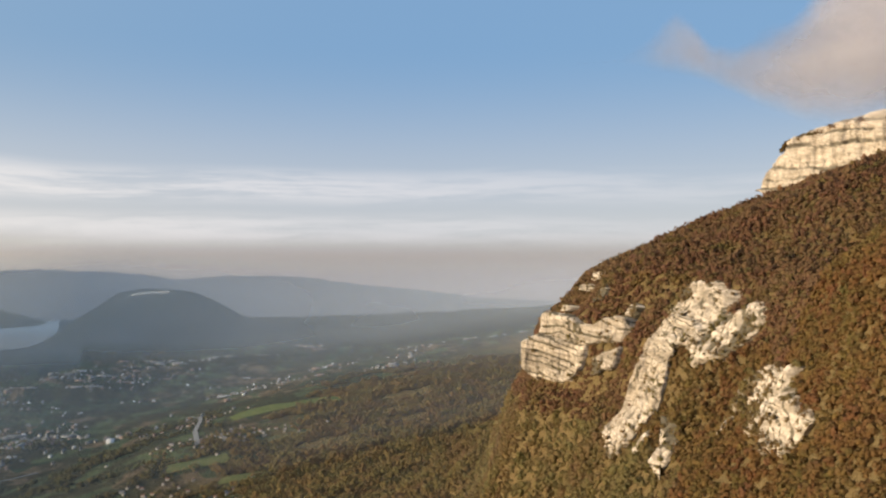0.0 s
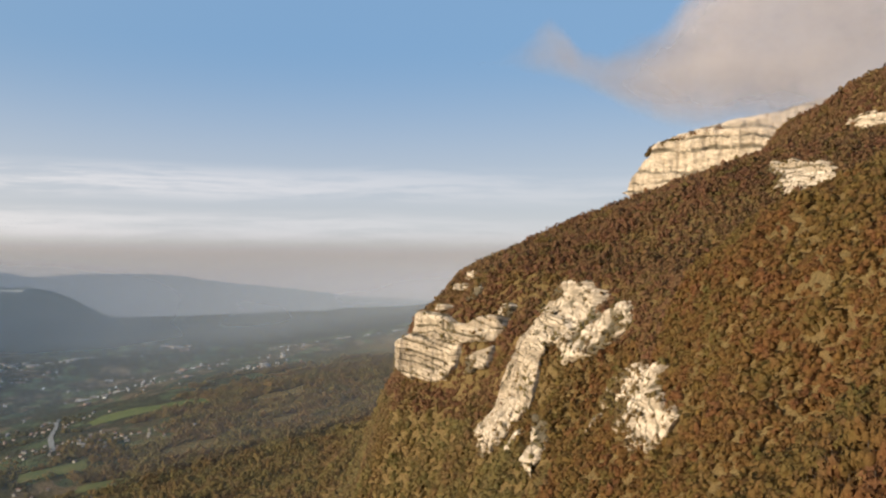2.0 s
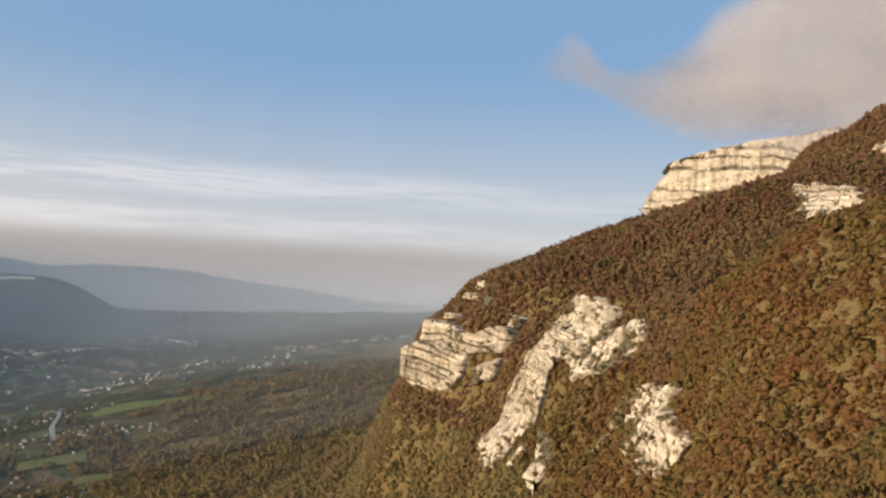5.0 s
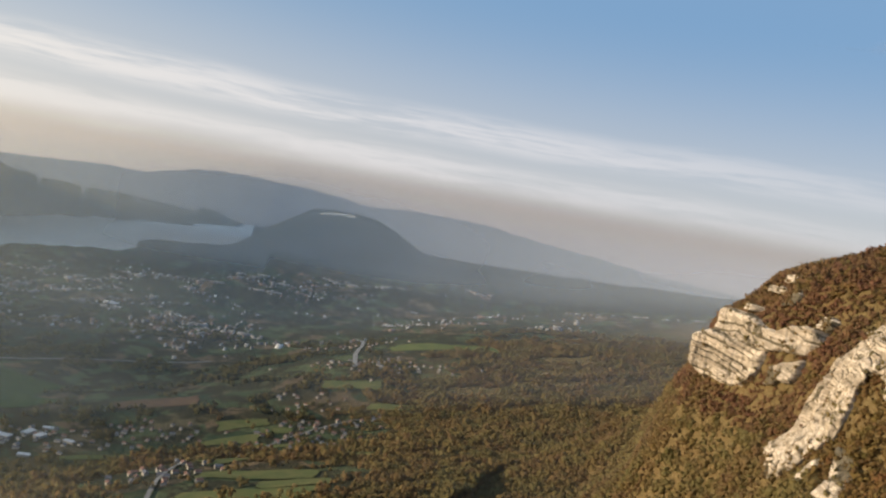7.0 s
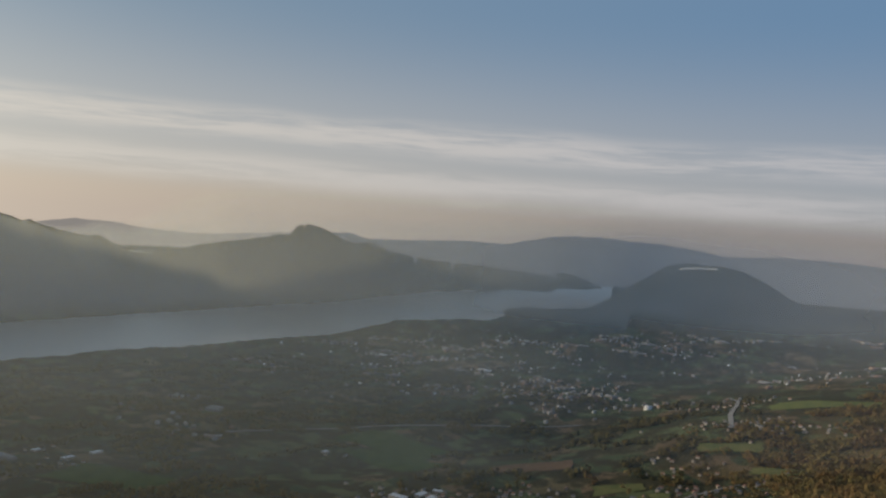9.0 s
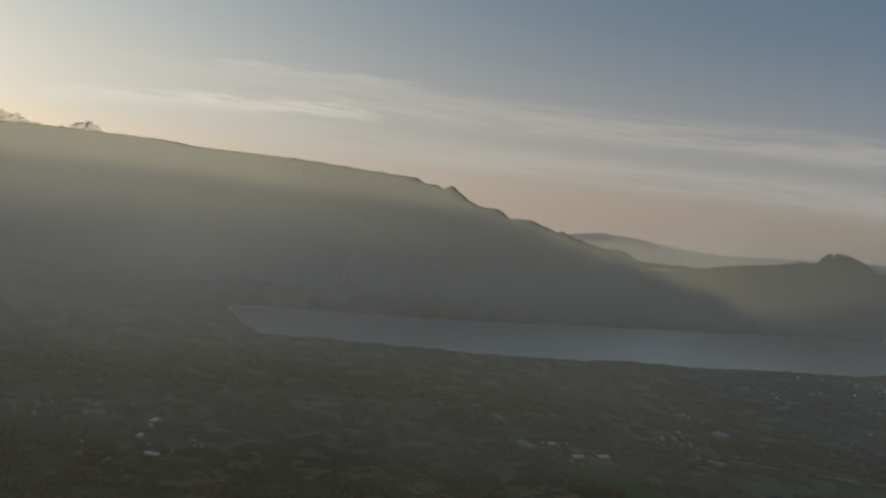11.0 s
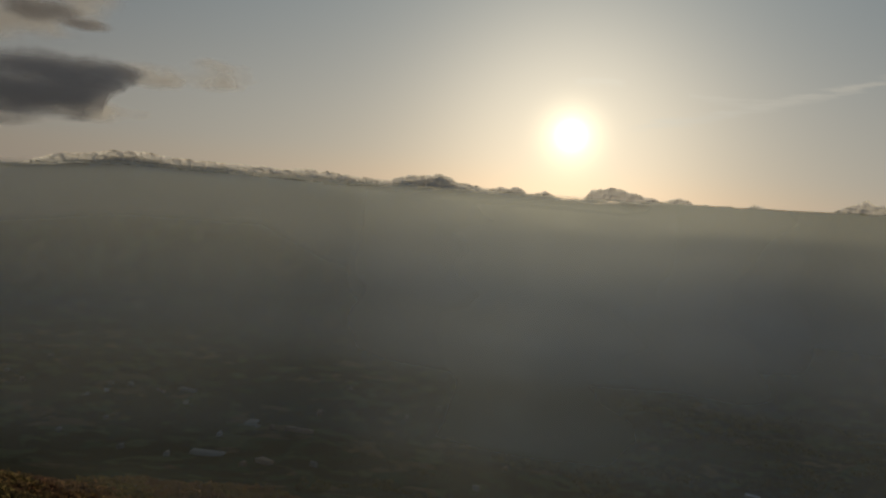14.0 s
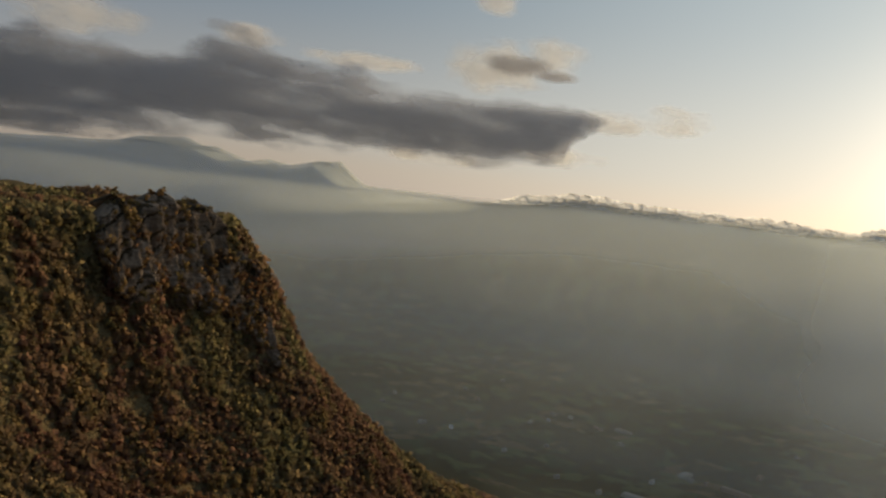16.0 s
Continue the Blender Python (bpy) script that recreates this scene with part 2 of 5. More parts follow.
def cloud_material(name, scale, low, high, stretch, weight, shade, detail=5.0, most=0.62):
    """Cloud: droplets, thin where the thickness runs out."""
    m, n = material(name)
    dens = n.add("ShaderNodeAttribute", attribute_name="thickness").outputs["Fac"]
    place = n.add("ShaderNodeNewGeometry").outputs["Position"]
    flow = n.add("ShaderNodeMapping", {"Vector": place, "Scale": (1, 1, stretch)}).outputs[0]
    puff = n.noise(flow, scale, detail, 0.52)
    alpha = n.span(n.math("ADD", n.math("MULTIPLY", n.math("SUBTRACT", puff, 0.5), weight), dens), low, high)
    diff = n.add("ShaderNodeBsdfDiffuse", {"Color": rgb(*shade)})
    trans = n.add("ShaderNodeBsdfTranslucent", {"Color": rgb(*shade)})
    both = n.add("ShaderNodeMixShader", {0: 0.5, 1: diff, 2: trans})
    clear = n.add("ShaderNodeBsdfTransparent", {0: rgb(1, 1, 1)})
    finish(n, n.add("ShaderNodeMixShader", {0: n.math("MULTIPLY", alpha, most), 1: clear, 2: both}))
    return m


def plain(name, colour, rough=0.8):
    m, n = material(name)
    place = n.add("ShaderNodeNewGeometry").outputs["Position"]
    info = n.add("ShaderNodeObjectInfo").outputs["Random"]
    dirt = n.noise(place, 0.5, 4.0)
    c = n.mix(n.span(dirt, 0.35, 0.7, 0.0, 0.5), rgb(*colour), rgb(*[v * 0.6 for v in colour]))
    c = n.mix(n.math("MULTIPLY", info, 0.5), c, rgb(*[v * 0.55 for v in colour]))
    finish(n, n.add("ShaderNodeBsdfPrincipled", {"Base Color": c, "Roughness": rough}))
    return m


LEAF = forest_material("autumn_leaves", 1.0, (0.305, 0.192, 0.075), (0.335, 0.148, 0.067), 0.5)
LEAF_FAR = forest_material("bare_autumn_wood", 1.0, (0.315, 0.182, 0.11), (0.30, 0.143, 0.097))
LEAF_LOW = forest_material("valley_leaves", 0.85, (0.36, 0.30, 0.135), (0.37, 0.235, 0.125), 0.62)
# valley leaves with the shade they stand in put into the colour
HEDGE = forest_material("shaded_valley_leaves", 0.5, (0.10, 0.105, 0.06), (0.13, 0.10, 0.06), 0.85)
ROCK = rock_material("limestone", 0.0)
# same limestone, its colour darkened for the spur's shaded face
SHADE_ROCK = rock_material("limestone_in_shade", 1.0)
WHITE_ROCK = rock_material("white_limestone", 0.0, 0.2)
GROUND = ground_material()
WATER = water_material()
PLASTER = plain("plaster", (0.46, 0.41, 0.35))
TILE = plain("roof_tile", (0.26, 0.13, 0.09))
QUARRY = plain("quarry_stone", (0.72, 0.67, 0.60))
BARK = plain("bark", (0.12, 0.09, 0.07))
METAL_ROOF = plain("sheet_roof", (0.62, 0.62, 0.62), 0.5)

# ---- the lie of the land ----
# Heights are relative to the flight level; far distances are drawn in towards the viewer.


def hash_noise(ix, iy, seed):
    h = (ix.astype(np.int64) * 374761393 + iy.astype(np.int64) * 668265263 + seed * 974634533) & 0xFFFFFFFF
    h = ((h ^ (h >> 13)) * 1274126177) & 0xFFFFFFFF
    return ((h ^ (h >> 16)) & 0xFFFF) / 65535.0


def value_noise(x, y, seed=0):
    ix, iy = np.floor(x), np.floor(y)
    fx, fy = x - ix, y - iy
    fx, fy = fx * fx * (3 - 2 * fx), fy * fy * (3 - 2 * fy)
    a, b = hash_noise(ix, iy, seed), hash_noise(ix + 1, iy, seed)
    c, d = hash_noise(ix, iy + 1, seed), hash_noise(ix + 1, iy + 1, seed)
    return (a + (b - a) * fx) * (1 - fy) + (c + (d - c) * fx) * fy - 0.5


def fbm(x, y, octaves=4, seed=0):
    x, y = np.asarray(x, float), np.asarray(y, float)
    total, amp = 0.0, 1.0
    for o in range(octaves):
        total = total + amp * value_noise(x, y, seed + o)
        x, y, amp = x * 2.03 + 17.1, y * 2.03 + 5.7, amp * 0.5
    return total


def step(x, a, b):
    t = np.clip((x - a) / (b - a), 0, 1)
    return t * t * (3 - 2 * t)


def contour(y):
    """Where the mountain's flank crosses the flight level."""
    return np.interp(y, [-3000, -2000, -1250, -950, -830, -750, -640, -540, -350, 0, 200, 320, 400, 480, 590, 690, 780, 900, 980, 1100, 1250, 1310, 1410, 1700, 2200, 3200, 9000, 30000],
                     [900, 500, -30, -180, -236, -226, -105, 20, 160, 240, 238, 252, 276, 284, 268, 304, 290, 252, 190, 190, 215, 245, 305, 480, 720, 900, 2600, 9000])


def compress(d):
    return np.where(d < 1500, d, 1500 + 3200 * (1 - np.exp(-(np.maximum(d, 1500) - 1500) / 3200)))


def expand(r):
    return np.where(r < 1500, r, 1500 - 3200 * np.log(np.maximum(1 - (np.maximum(r, 1500) - 1500) / 3200, 1e-3)))


LAKE = -770.0


def near_shore(y):
    line = np.interp(y, [0, 3300, 4700, 5450, 5900, 6600, 7000, 7450, 8050, 8700, 9550, 11200, 12700, 15000], [-4085, -4060, -4140, -4340, -4480, -4460, -4210, -4310, -4750, -4860, -4580, -4870, -5600, -6600])
    return line + 70 * fbm(y / 500, y * 0 + 3, 3)


def far_shore(y):
    line = np.interp(y, [0, 1950, 3750, 6700, 8850, 9900, 13300, 20000], [-5100, -5120, -5330, -5800, -6410, -6690, -7470, -8800])
    return line + 60 * fbm(y / 1200, y * 0 + 9, 3)


def ridge_line(az):
    """Height angle of the ridge west of the lake, by bearing, with its notches and crags."""
    el = np.interp(az, [20, 26, 31, 34, 36.1, 38, 39.25, 40.1, 41.3, 42.5, 43.3, 43.95, 44.4, 45.2, 46.4, 48.2, 50, 51.8, 53.6, 54.1, 55.1, 55.9, 56.4, 57.4, 58.9, 59.6, 60, 60.8, 61.9, 63.1, 63.9, 65, 65.9, 66.7, 67.1, 67.6, 68.1, 68.8, 69.4, 73.7, 77, 83.4, 85.6, 90.5, 98.7, 106, 112, 120, 130],
                   [-2.9, -2.43, -2.02, -1.95, -1.78, -1.5, -1.02, -1.2, -0.85, -0.27, -0.15, -0.34, -0.95, -1.0, -1.32, -1.62, -2.0, -2.5, -2.87, -2.8, -2.13, -1.77, -1.9, -1.75, -1.44, -1.15, -1.27, -0.98, -0.67, -0.77, -0.27, -0.24, 0.05, 0.62, 0.85, 0.55, 0.78, 0.77, 1.03, 1.15, 1.24, 1.13, 1.27, 1.18, 0.92, 0.82, 0.5, 0.6, 0.4])
    return el + 0.05 * fbm(az / 0.5, az * 0 + 2, 3, 51)


def land(x, y):
    """Height of the ground at a place, relative to the flight level."""
    x, y = np.asarray(x, float), np.asarray(y, float)
    rough = 1 - 0.7 * step(y, 700, 800) * step(y, 1250, 1150)
    s = x - contour(y) + 34 * fbm(x / 160, y / 160, 3, 3) + 14 * rough * fbm(x / 45, y / 45, 2, 8)
    s = s + (52 * np.exp(-((y - 440) / 105) ** 2) + 30 * np.exp(-((y - 550) / 60) ** 2)) * step(s, -60, 30) - 115 * np.exp(-((y - 690) / 120) ** 2) * step(s, -10, 110) - 28 * np.exp(-((y - 1010) / 60) ** 2) * step(s, 20, 120)
    flank = np.interp(s, [-600, -330, -150, -60, 0, 150, 300, 400, 500, 900, 1600, 4000], [-420, -330, -190, -70, 0, 88, 150, 180, 292, 460, 590, 730])
    steep = np.interp(s, [-600, -330, -200, -150, -100, -78, -58, -20, 0], [-420, -345, -318, -260, -145, -122, -62, -22, 0])
    bold = step(y, 730, 800) * step(y, 1400, 1150) * (s < 0)
    flank = flank * (1 - bold) + steep * bold
    ease = np.interp(y, [-700, 0, 900, 1250, 1500, 2500], [1.0, 1.0, 0.95, 0.78, 0.7, 0.6])
    flank = np.where(flank > 0, flank * ease, flank)
    top = -50 + 0.5 * np.maximum(x - 60, 0) + 8 * fbm(x / 60, y / 60, 3, 21)
    south = step(y, -430, -590)
    flank = flank * (1 - south) + np.minimum(flank, top) * south
    w = -s
    floor = np.interp(w, [0, 330, 600, 1000, 1500, 2500, 3600, 4600, 5200, 9000], [-330, -330, -345, -390, -450, -600, -715, -755, -768, -768])
    deep = np.interp(w, [0, 330, 450, 600, 800, 1000, 1300, 2000, 3600, 4600, 5200, 9000], [-330, -330, -350, -385, -440, -505, -565, -640, -715, -755, -768, -768])
    bench = step(y, 1500, 2600) * step(x, -1500, -600)
    floor = floor * bench + deep * (1 - bench)
    floor = floor + np.clip(w / 900, 0, 1) * 22 * fbm(x / 420, y / 420, 4, 31)
    floor = np.maximum(floor, LAKE + 6)
    z = np.where(w > 330, floor, flank)
    # the valley lies deeper under the southern spur
    z = z - 38 * step(y, -200, -450) * step(w, 230, 480) * step(w, 2600, 1200)
    # lake basin
    inlake = step(x, near_shore(y) + 40, near_shore(y) - 60) * step(x, far_shore(y) - 60, far_shore(y) + 40) * step(y, 820, 1000)
    z = z * (1 - inlake) + (LAKE - 25) * inlake
    # long ridge west of the lake
    crest = np.hypot(7000, y) * np.tan(np.radians(ridge_line(np.degrees(np.arctan2(7000, y)))))
    fall = np.clip((crest - LAKE) / np.clip(6900 + far_shore(y), 300, 4000), 0.42, 1.2)
    fall = np.where(y > 700, fall, 0.575)
    back = np.abs(x + 7000)
    west = crest - fall * np.maximum(back - 60, 0) + 60 * fbm(x / 420, y / 420, 5, 61) * np.clip(back / 500, 0, 1)
    west = west - 500 * step(y, -1500, -4500)
    z = np.maximum(z, np.where(x < -5000, west, -9999))
    # wooded hill with a quarry beyond the town
    d, az = np.hypot(x, y), np.degrees(np.arctan2(-x, y))
    hill = np.interp(az, [7, 9.5, 11, 13, 14.4, 15.8, 17.5, 19, 20.3, 21.2, 22.4, 24, 26], [-800, -690, -580, -440, -299, -188, -128, -143, -183, -305, -430, -640, -900])
    hill = hill - 0.00016 * (d - 10500) ** 2 + 34 * fbm(az / 1.1, d / 900, 4, 71)
    z = np.maximum(z, np.where(y > 5000, hill, -9999))
    # low hills on the plain to the north
    z = np.maximum(z, -640 + 110 * fbm(x / 1500, y / 1500, 4, 81) + np.where((y > 5200) & (x > -2600), 0, -900) - 0.05 * np.abs(y - 7000) * 0.3)
    return z


def far_land(az, d):
    """The outermost ranges, by bearing."""
    el = np.interp(az, [-40, -15, -3, 1, 5, 8.2, 10.6, 13.9, 16.7, 18, 20.8, 22.6, 24.7, 27.4, 29.3, 30.2, 33.4, 36.9, 39.3, 40.7, 45.4, 49, 52, 54.2, 57.2, 59, 63, 118, 124, 144, 149, 152.5, 154.5, 155.7, 156, 157, 158.1, 159.2, 160.5, 161.8, 163.9, 164.7, 165.8, 168.5, 169.7, 176, 182, 320],
                   [-2.2, -1.9, -1.4, -0.95, -0.55, -0.13, 0.08, 0.0, -0.18, 0.0, 0.3, 0.3, 0.47, 0.3, -0.11, -0.42, -0.45, -0.73, -0.8, -0.55, -0.85, -1.2, -1.29, -1.02, -0.87, -1.15, -1.8, -0.6, 0.0, 0.0, -0.15, -0.89, -0.02, 0.83, 1.15, 1.1, 0.79, 0.51, 0.78, 0.46, 1.1, 1.05, 1.44, 1.19, 0.73, 0.34, 0.0, -1.9])
    el = el + 0.09 * fbm(az / 0.9, az * 0, 4, 91)
    peak = np.tan(np.radians(el)) * 22000
    return peak - 0.16 * np.abs(d - 22000)


def south_range(az, d):
    """The ridge that goes on round the valley's southern end."""
    el = np.interp(az, [92, 98, 104, 112, 121, 126, 133, 140, 145, 149, 154, 160, 185], [-1, 0.7, 0.75, 0.4, 0.5, 0.4, 0.4, 0.45, 0.05, -0.4, -1.0, -1.8, -3.5])
    el = el + 0.1 * fbm(az / 1.3, az * 0 + 5, 4, 95)
    return np.where((az > 92) & (az < 185), np.tan(np.radians(el)) * 8000 - 0.45 * np.abs(d - 8000), -9999)


def terrain(az, d):
    a = np.radians(az)
    z = land(-np.sin(a) * d, np.cos(a) * d)
    z = np.maximum(z, south_range(az, d))
    return np.where(d > 12000, np.maximum(z, far_land(az, d) - 520), z)


def place(x, y, z):
    """From true places to those drawn in."""
    d = np.maximum(np.hypot(x, y), 1e-6)
    k = compress(d) / d
    return x * k, y * k, CAM_Z + z * k, k


def mesh_object(name, verts, faces, mat, parent=None, smooth=False):
    me = bpy.data.meshes.new(name)
    verts = np.asarray(verts, float)
    faces = np.asarray(faces)
    me.vertices.add(len(verts))
    me.vertices.foreach_set("co", verts.ravel())
    k = faces.shape[1]
    me.loops.add(len(faces) * k)
    me.loops.foreach_set("vertex_index", faces.ravel().astype(np.int32))
    me.polygons.add(len(faces))
    me.polygons.foreach_set("loop_start", np.arange(0, len(faces) * k, k, dtype=np.int32))
    if smooth:
        me.polygons.foreach_set("use_smooth", np.ones(len(faces), bool))
    me.update(calc_edges=True)
    me.materials.append(mat)
    ob = new(name, me)
    if parent:
        ob.parent = parent
    return ob


def grid_faces(rows, cols, wrap=False):
    i, j = np.meshgrid(np.arange(rows - 1), np.arange(cols if wrap else cols - 1), indexing="ij")
    k = (j + 1) % cols
    return np.stack([i * cols + j, i * cols + k, (i + 1) * cols + k, (i + 1) * cols + j], -1).reshape(-1, 4)


def lay_sides(ob, sides):
    layer = ob.data.attributes.new("crown_side", "FLOAT_VECTOR", "POINT")
    layer.data.foreach_set("vector", np.asarray(sides, np.float32).ravel())


def attribute(ob, name, values):
    layer = ob.data.attributes.new(name, "FLOAT", "POINT")
    layer.data.foreach_set("value", np.asarray(values, np.float32).ravel())


def farmed(x, y):
    """How open the land is round the hamlets at the edge of the bench."""
    a = np.exp(-(((x + 470) / 210) ** 2 + ((y - 1130) / 120) ** 2) ** 1.5)
    c = np.exp(-(((x + 620) / 240) ** 2 + ((y - 1690) / 290) ** 2) ** 1.5)
    return np.maximum(a, c)


def make_ground():
    az = np.concatenate([np.arange(-42, 20, 0.25), np.arange(20, 38, 0.35), np.arange(38, 78, 0.2), np.arange(78, 136, 0.8), np.arange(136, 182, 0.32), np.arange(182, 318, 4.0)])
    r = np.concatenate([[1.0], np.geomspace(60, 220, 30), np.linspace(224, 1200, 160), np.linspace(1206, 1500, 40), np.linspace(1510, 4697, 115)])
    A, D = np.meshgrid(az, expand(r))
    # one row of the sheet runs exactly along the ridge
    for c, b in enumerate(az):
        if 24 < b < 118:
            crest = 7000 / math.sin(radians(b))
            D[np.argmin(np.abs(D[:, c] - crest)), c] = crest
    z = terrain(A, D)
    a = np.radians(A)
    x, y, z, _ = place(-np.sin(a) * D, np.cos(a) * D, z)
    z[0] = z[1].min()
    ground = mesh_object("ground", np.stack([x, y, z], -1).reshape(-1, 3), grid_faces(*A.shape, wrap=True)[:, ::-1], GROUND, smooth=True)
    s = -np.sin(a) * D - contour(np.cos(a) * D)
    wood = np.where(D < 1200, 1.0, 0.0) * np.ones_like(s)
    wood = np.maximum(wood, step(s, -700, -560) * np.ones_like(s))
    wood = np.maximum(wood, step(-np.sin(a) * D, -5300, -5700))
    wood = np.maximum(wood, 0.75 * step(s, -1500, -900) * step(np.cos(a) * D, 500, 700))
    wood = np.where(farmed(-np.sin(a) * D, np.cos(a) * D) > 0.3, 0.0, wood)
    attribute(ground, "woodland", wood)
    # where the far woods take the darker shade colour
    attribute(ground, "far_shade_wood", np.maximum((D > 8500) * 0.9, step(-np.sin(a) * D, -5300, -5700)) * np.ones_like(s))
    tagged(ground, "valley floor with fields and wooded mountain slopes", "ground", kind="structure")


make_ground()


def make_lake():
    az = np.arange(20, 84, 0.5)
    r = np.linspace(3200, 4690, 60)
    A, R = np.meshgrid(az, r)
    k = R / expand(R)
    a = np.radians(A)
    v = np.stack([-np.sin(a) * R, np.cos(a) * R, CAM_Z + LAKE * k], -1).reshape(-1, 3)
    lake = mesh_object("water", v, grid_faces(*A.shape)[:, ::-1], WATER, smooth=True)
    tagged(lake, "long grey lake below wooded ridge", "lake", kind="structure")


make_lake()

# ---- outermost ranges, a plain backdrop whose haze is an emission colour ----


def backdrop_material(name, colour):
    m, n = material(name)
    # the hills' hazy brightness is an even glow, added to their lit surface
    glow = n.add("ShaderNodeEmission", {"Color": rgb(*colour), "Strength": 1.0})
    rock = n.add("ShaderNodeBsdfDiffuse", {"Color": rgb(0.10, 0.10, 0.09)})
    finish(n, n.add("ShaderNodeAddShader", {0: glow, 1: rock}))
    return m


def make_backdrop(a0, a1, colour, lower, label):
    A, H = np.meshgrid(np.arange(a0, a1, 0.1), np.linspace(0, 1, 10))
    r = 4698 - 40 * (1 - H) + lower * 30
    top = far_land(A, 22000 + 0 * A) / 22000 * 4698 + lower * (-38 + 40 * fbm(A / 3.1, A * 0 + 8, 4, 97))
    z = -330 + (top + 330) * H
    a = np.radians(A)
    ob = mesh_object("backdrop", np.stack([-np.sin(a) * r, np.cos(a) * r, CAM_Z + z], -1).reshape(-1, 3), grid_faces(*A.shape), backdrop_material("distant_range_haze", colour), smooth=True)
    tagged(ob, label, "mountains", kind="structure")


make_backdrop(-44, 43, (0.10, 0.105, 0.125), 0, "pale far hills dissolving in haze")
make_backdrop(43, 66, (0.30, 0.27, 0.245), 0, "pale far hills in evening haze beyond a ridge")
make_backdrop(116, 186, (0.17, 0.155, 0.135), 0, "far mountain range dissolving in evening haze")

# ---- mist in the valley ----


def make_mist(r, north, lake, sunward, top, fade):
    """One sheet standing in for the valley's haze at a distance; its opacity grows from the north round over the lake
    to the south-west.
    """
    az = np.arange(-42, 182, 0.3)
    h = np.linspace(0, 1, 20)
    A, H = np.meshgrid(az, h)
    # over the lake the veils stand before the foot of the ridge
    d = expand(np.array(r)) * np.ones_like(A)
    if r > 3400:
        d = np.minimum(d, np.clip((5120 + 0.12 * (r - 4100)) / np.maximum(np.sin(np.radians(A)), 0.05), 5100, 13500))
    R = compress(d)
    low = terrain(A, d) * R / d
    lift = step(A, 46, 60)
    far = np.degrees(np.arctan(far_land(A, 22000 + 0 * A) / 22000))
    skyline = np.where(A < 108, ridge_line(A) + 0.06, np.interp(A, [108, 126, 140, 146, 152], [0.86, 0.75, 0.75, 0.3, 0.1]))
    skyline = np.where(A > 146, np.maximum(skyline, far + 0.3), skyline)
    high = R * np.tan(np.radians(top * (1 - lift) + np.minimum(skyline, top + 4.0) * lift))
    if r > 1300:
        fade = fade + (0.0016 + 0.012 * step(A, 104, 112) * step(A, 152, 146) - fade) * lift
    z = np.where(low < high, low - 5 + (high - low) * H, low - 5 + H)
    a = np.radians(A)
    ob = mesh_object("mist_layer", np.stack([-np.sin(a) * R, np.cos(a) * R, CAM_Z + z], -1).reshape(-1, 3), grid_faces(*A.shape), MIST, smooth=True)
    calm = 0.75 if r > 3000 else 0.9
    bright = 1.7 if r > 2500 else 1.35
    # opacity peaks at the sun's bearing, standing in for its glare
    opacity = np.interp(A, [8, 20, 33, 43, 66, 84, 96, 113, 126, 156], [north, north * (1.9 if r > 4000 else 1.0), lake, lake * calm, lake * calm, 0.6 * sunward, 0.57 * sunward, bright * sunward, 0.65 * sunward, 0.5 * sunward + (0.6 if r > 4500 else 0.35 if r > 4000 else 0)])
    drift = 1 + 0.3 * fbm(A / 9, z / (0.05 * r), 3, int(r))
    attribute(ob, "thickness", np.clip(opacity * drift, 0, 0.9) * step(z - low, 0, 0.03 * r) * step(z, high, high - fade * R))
    tagged(ob, "thin blue-grey autumn mist over the valley", "mist", kind="structure")


MIST = haze_material()
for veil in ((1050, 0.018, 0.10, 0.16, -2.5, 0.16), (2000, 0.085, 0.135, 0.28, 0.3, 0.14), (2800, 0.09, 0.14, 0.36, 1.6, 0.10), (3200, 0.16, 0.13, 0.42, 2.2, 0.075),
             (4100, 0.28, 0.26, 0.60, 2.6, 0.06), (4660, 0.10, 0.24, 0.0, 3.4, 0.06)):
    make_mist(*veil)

# ---- cliffs ----
FACES, SHRUBS = [], []


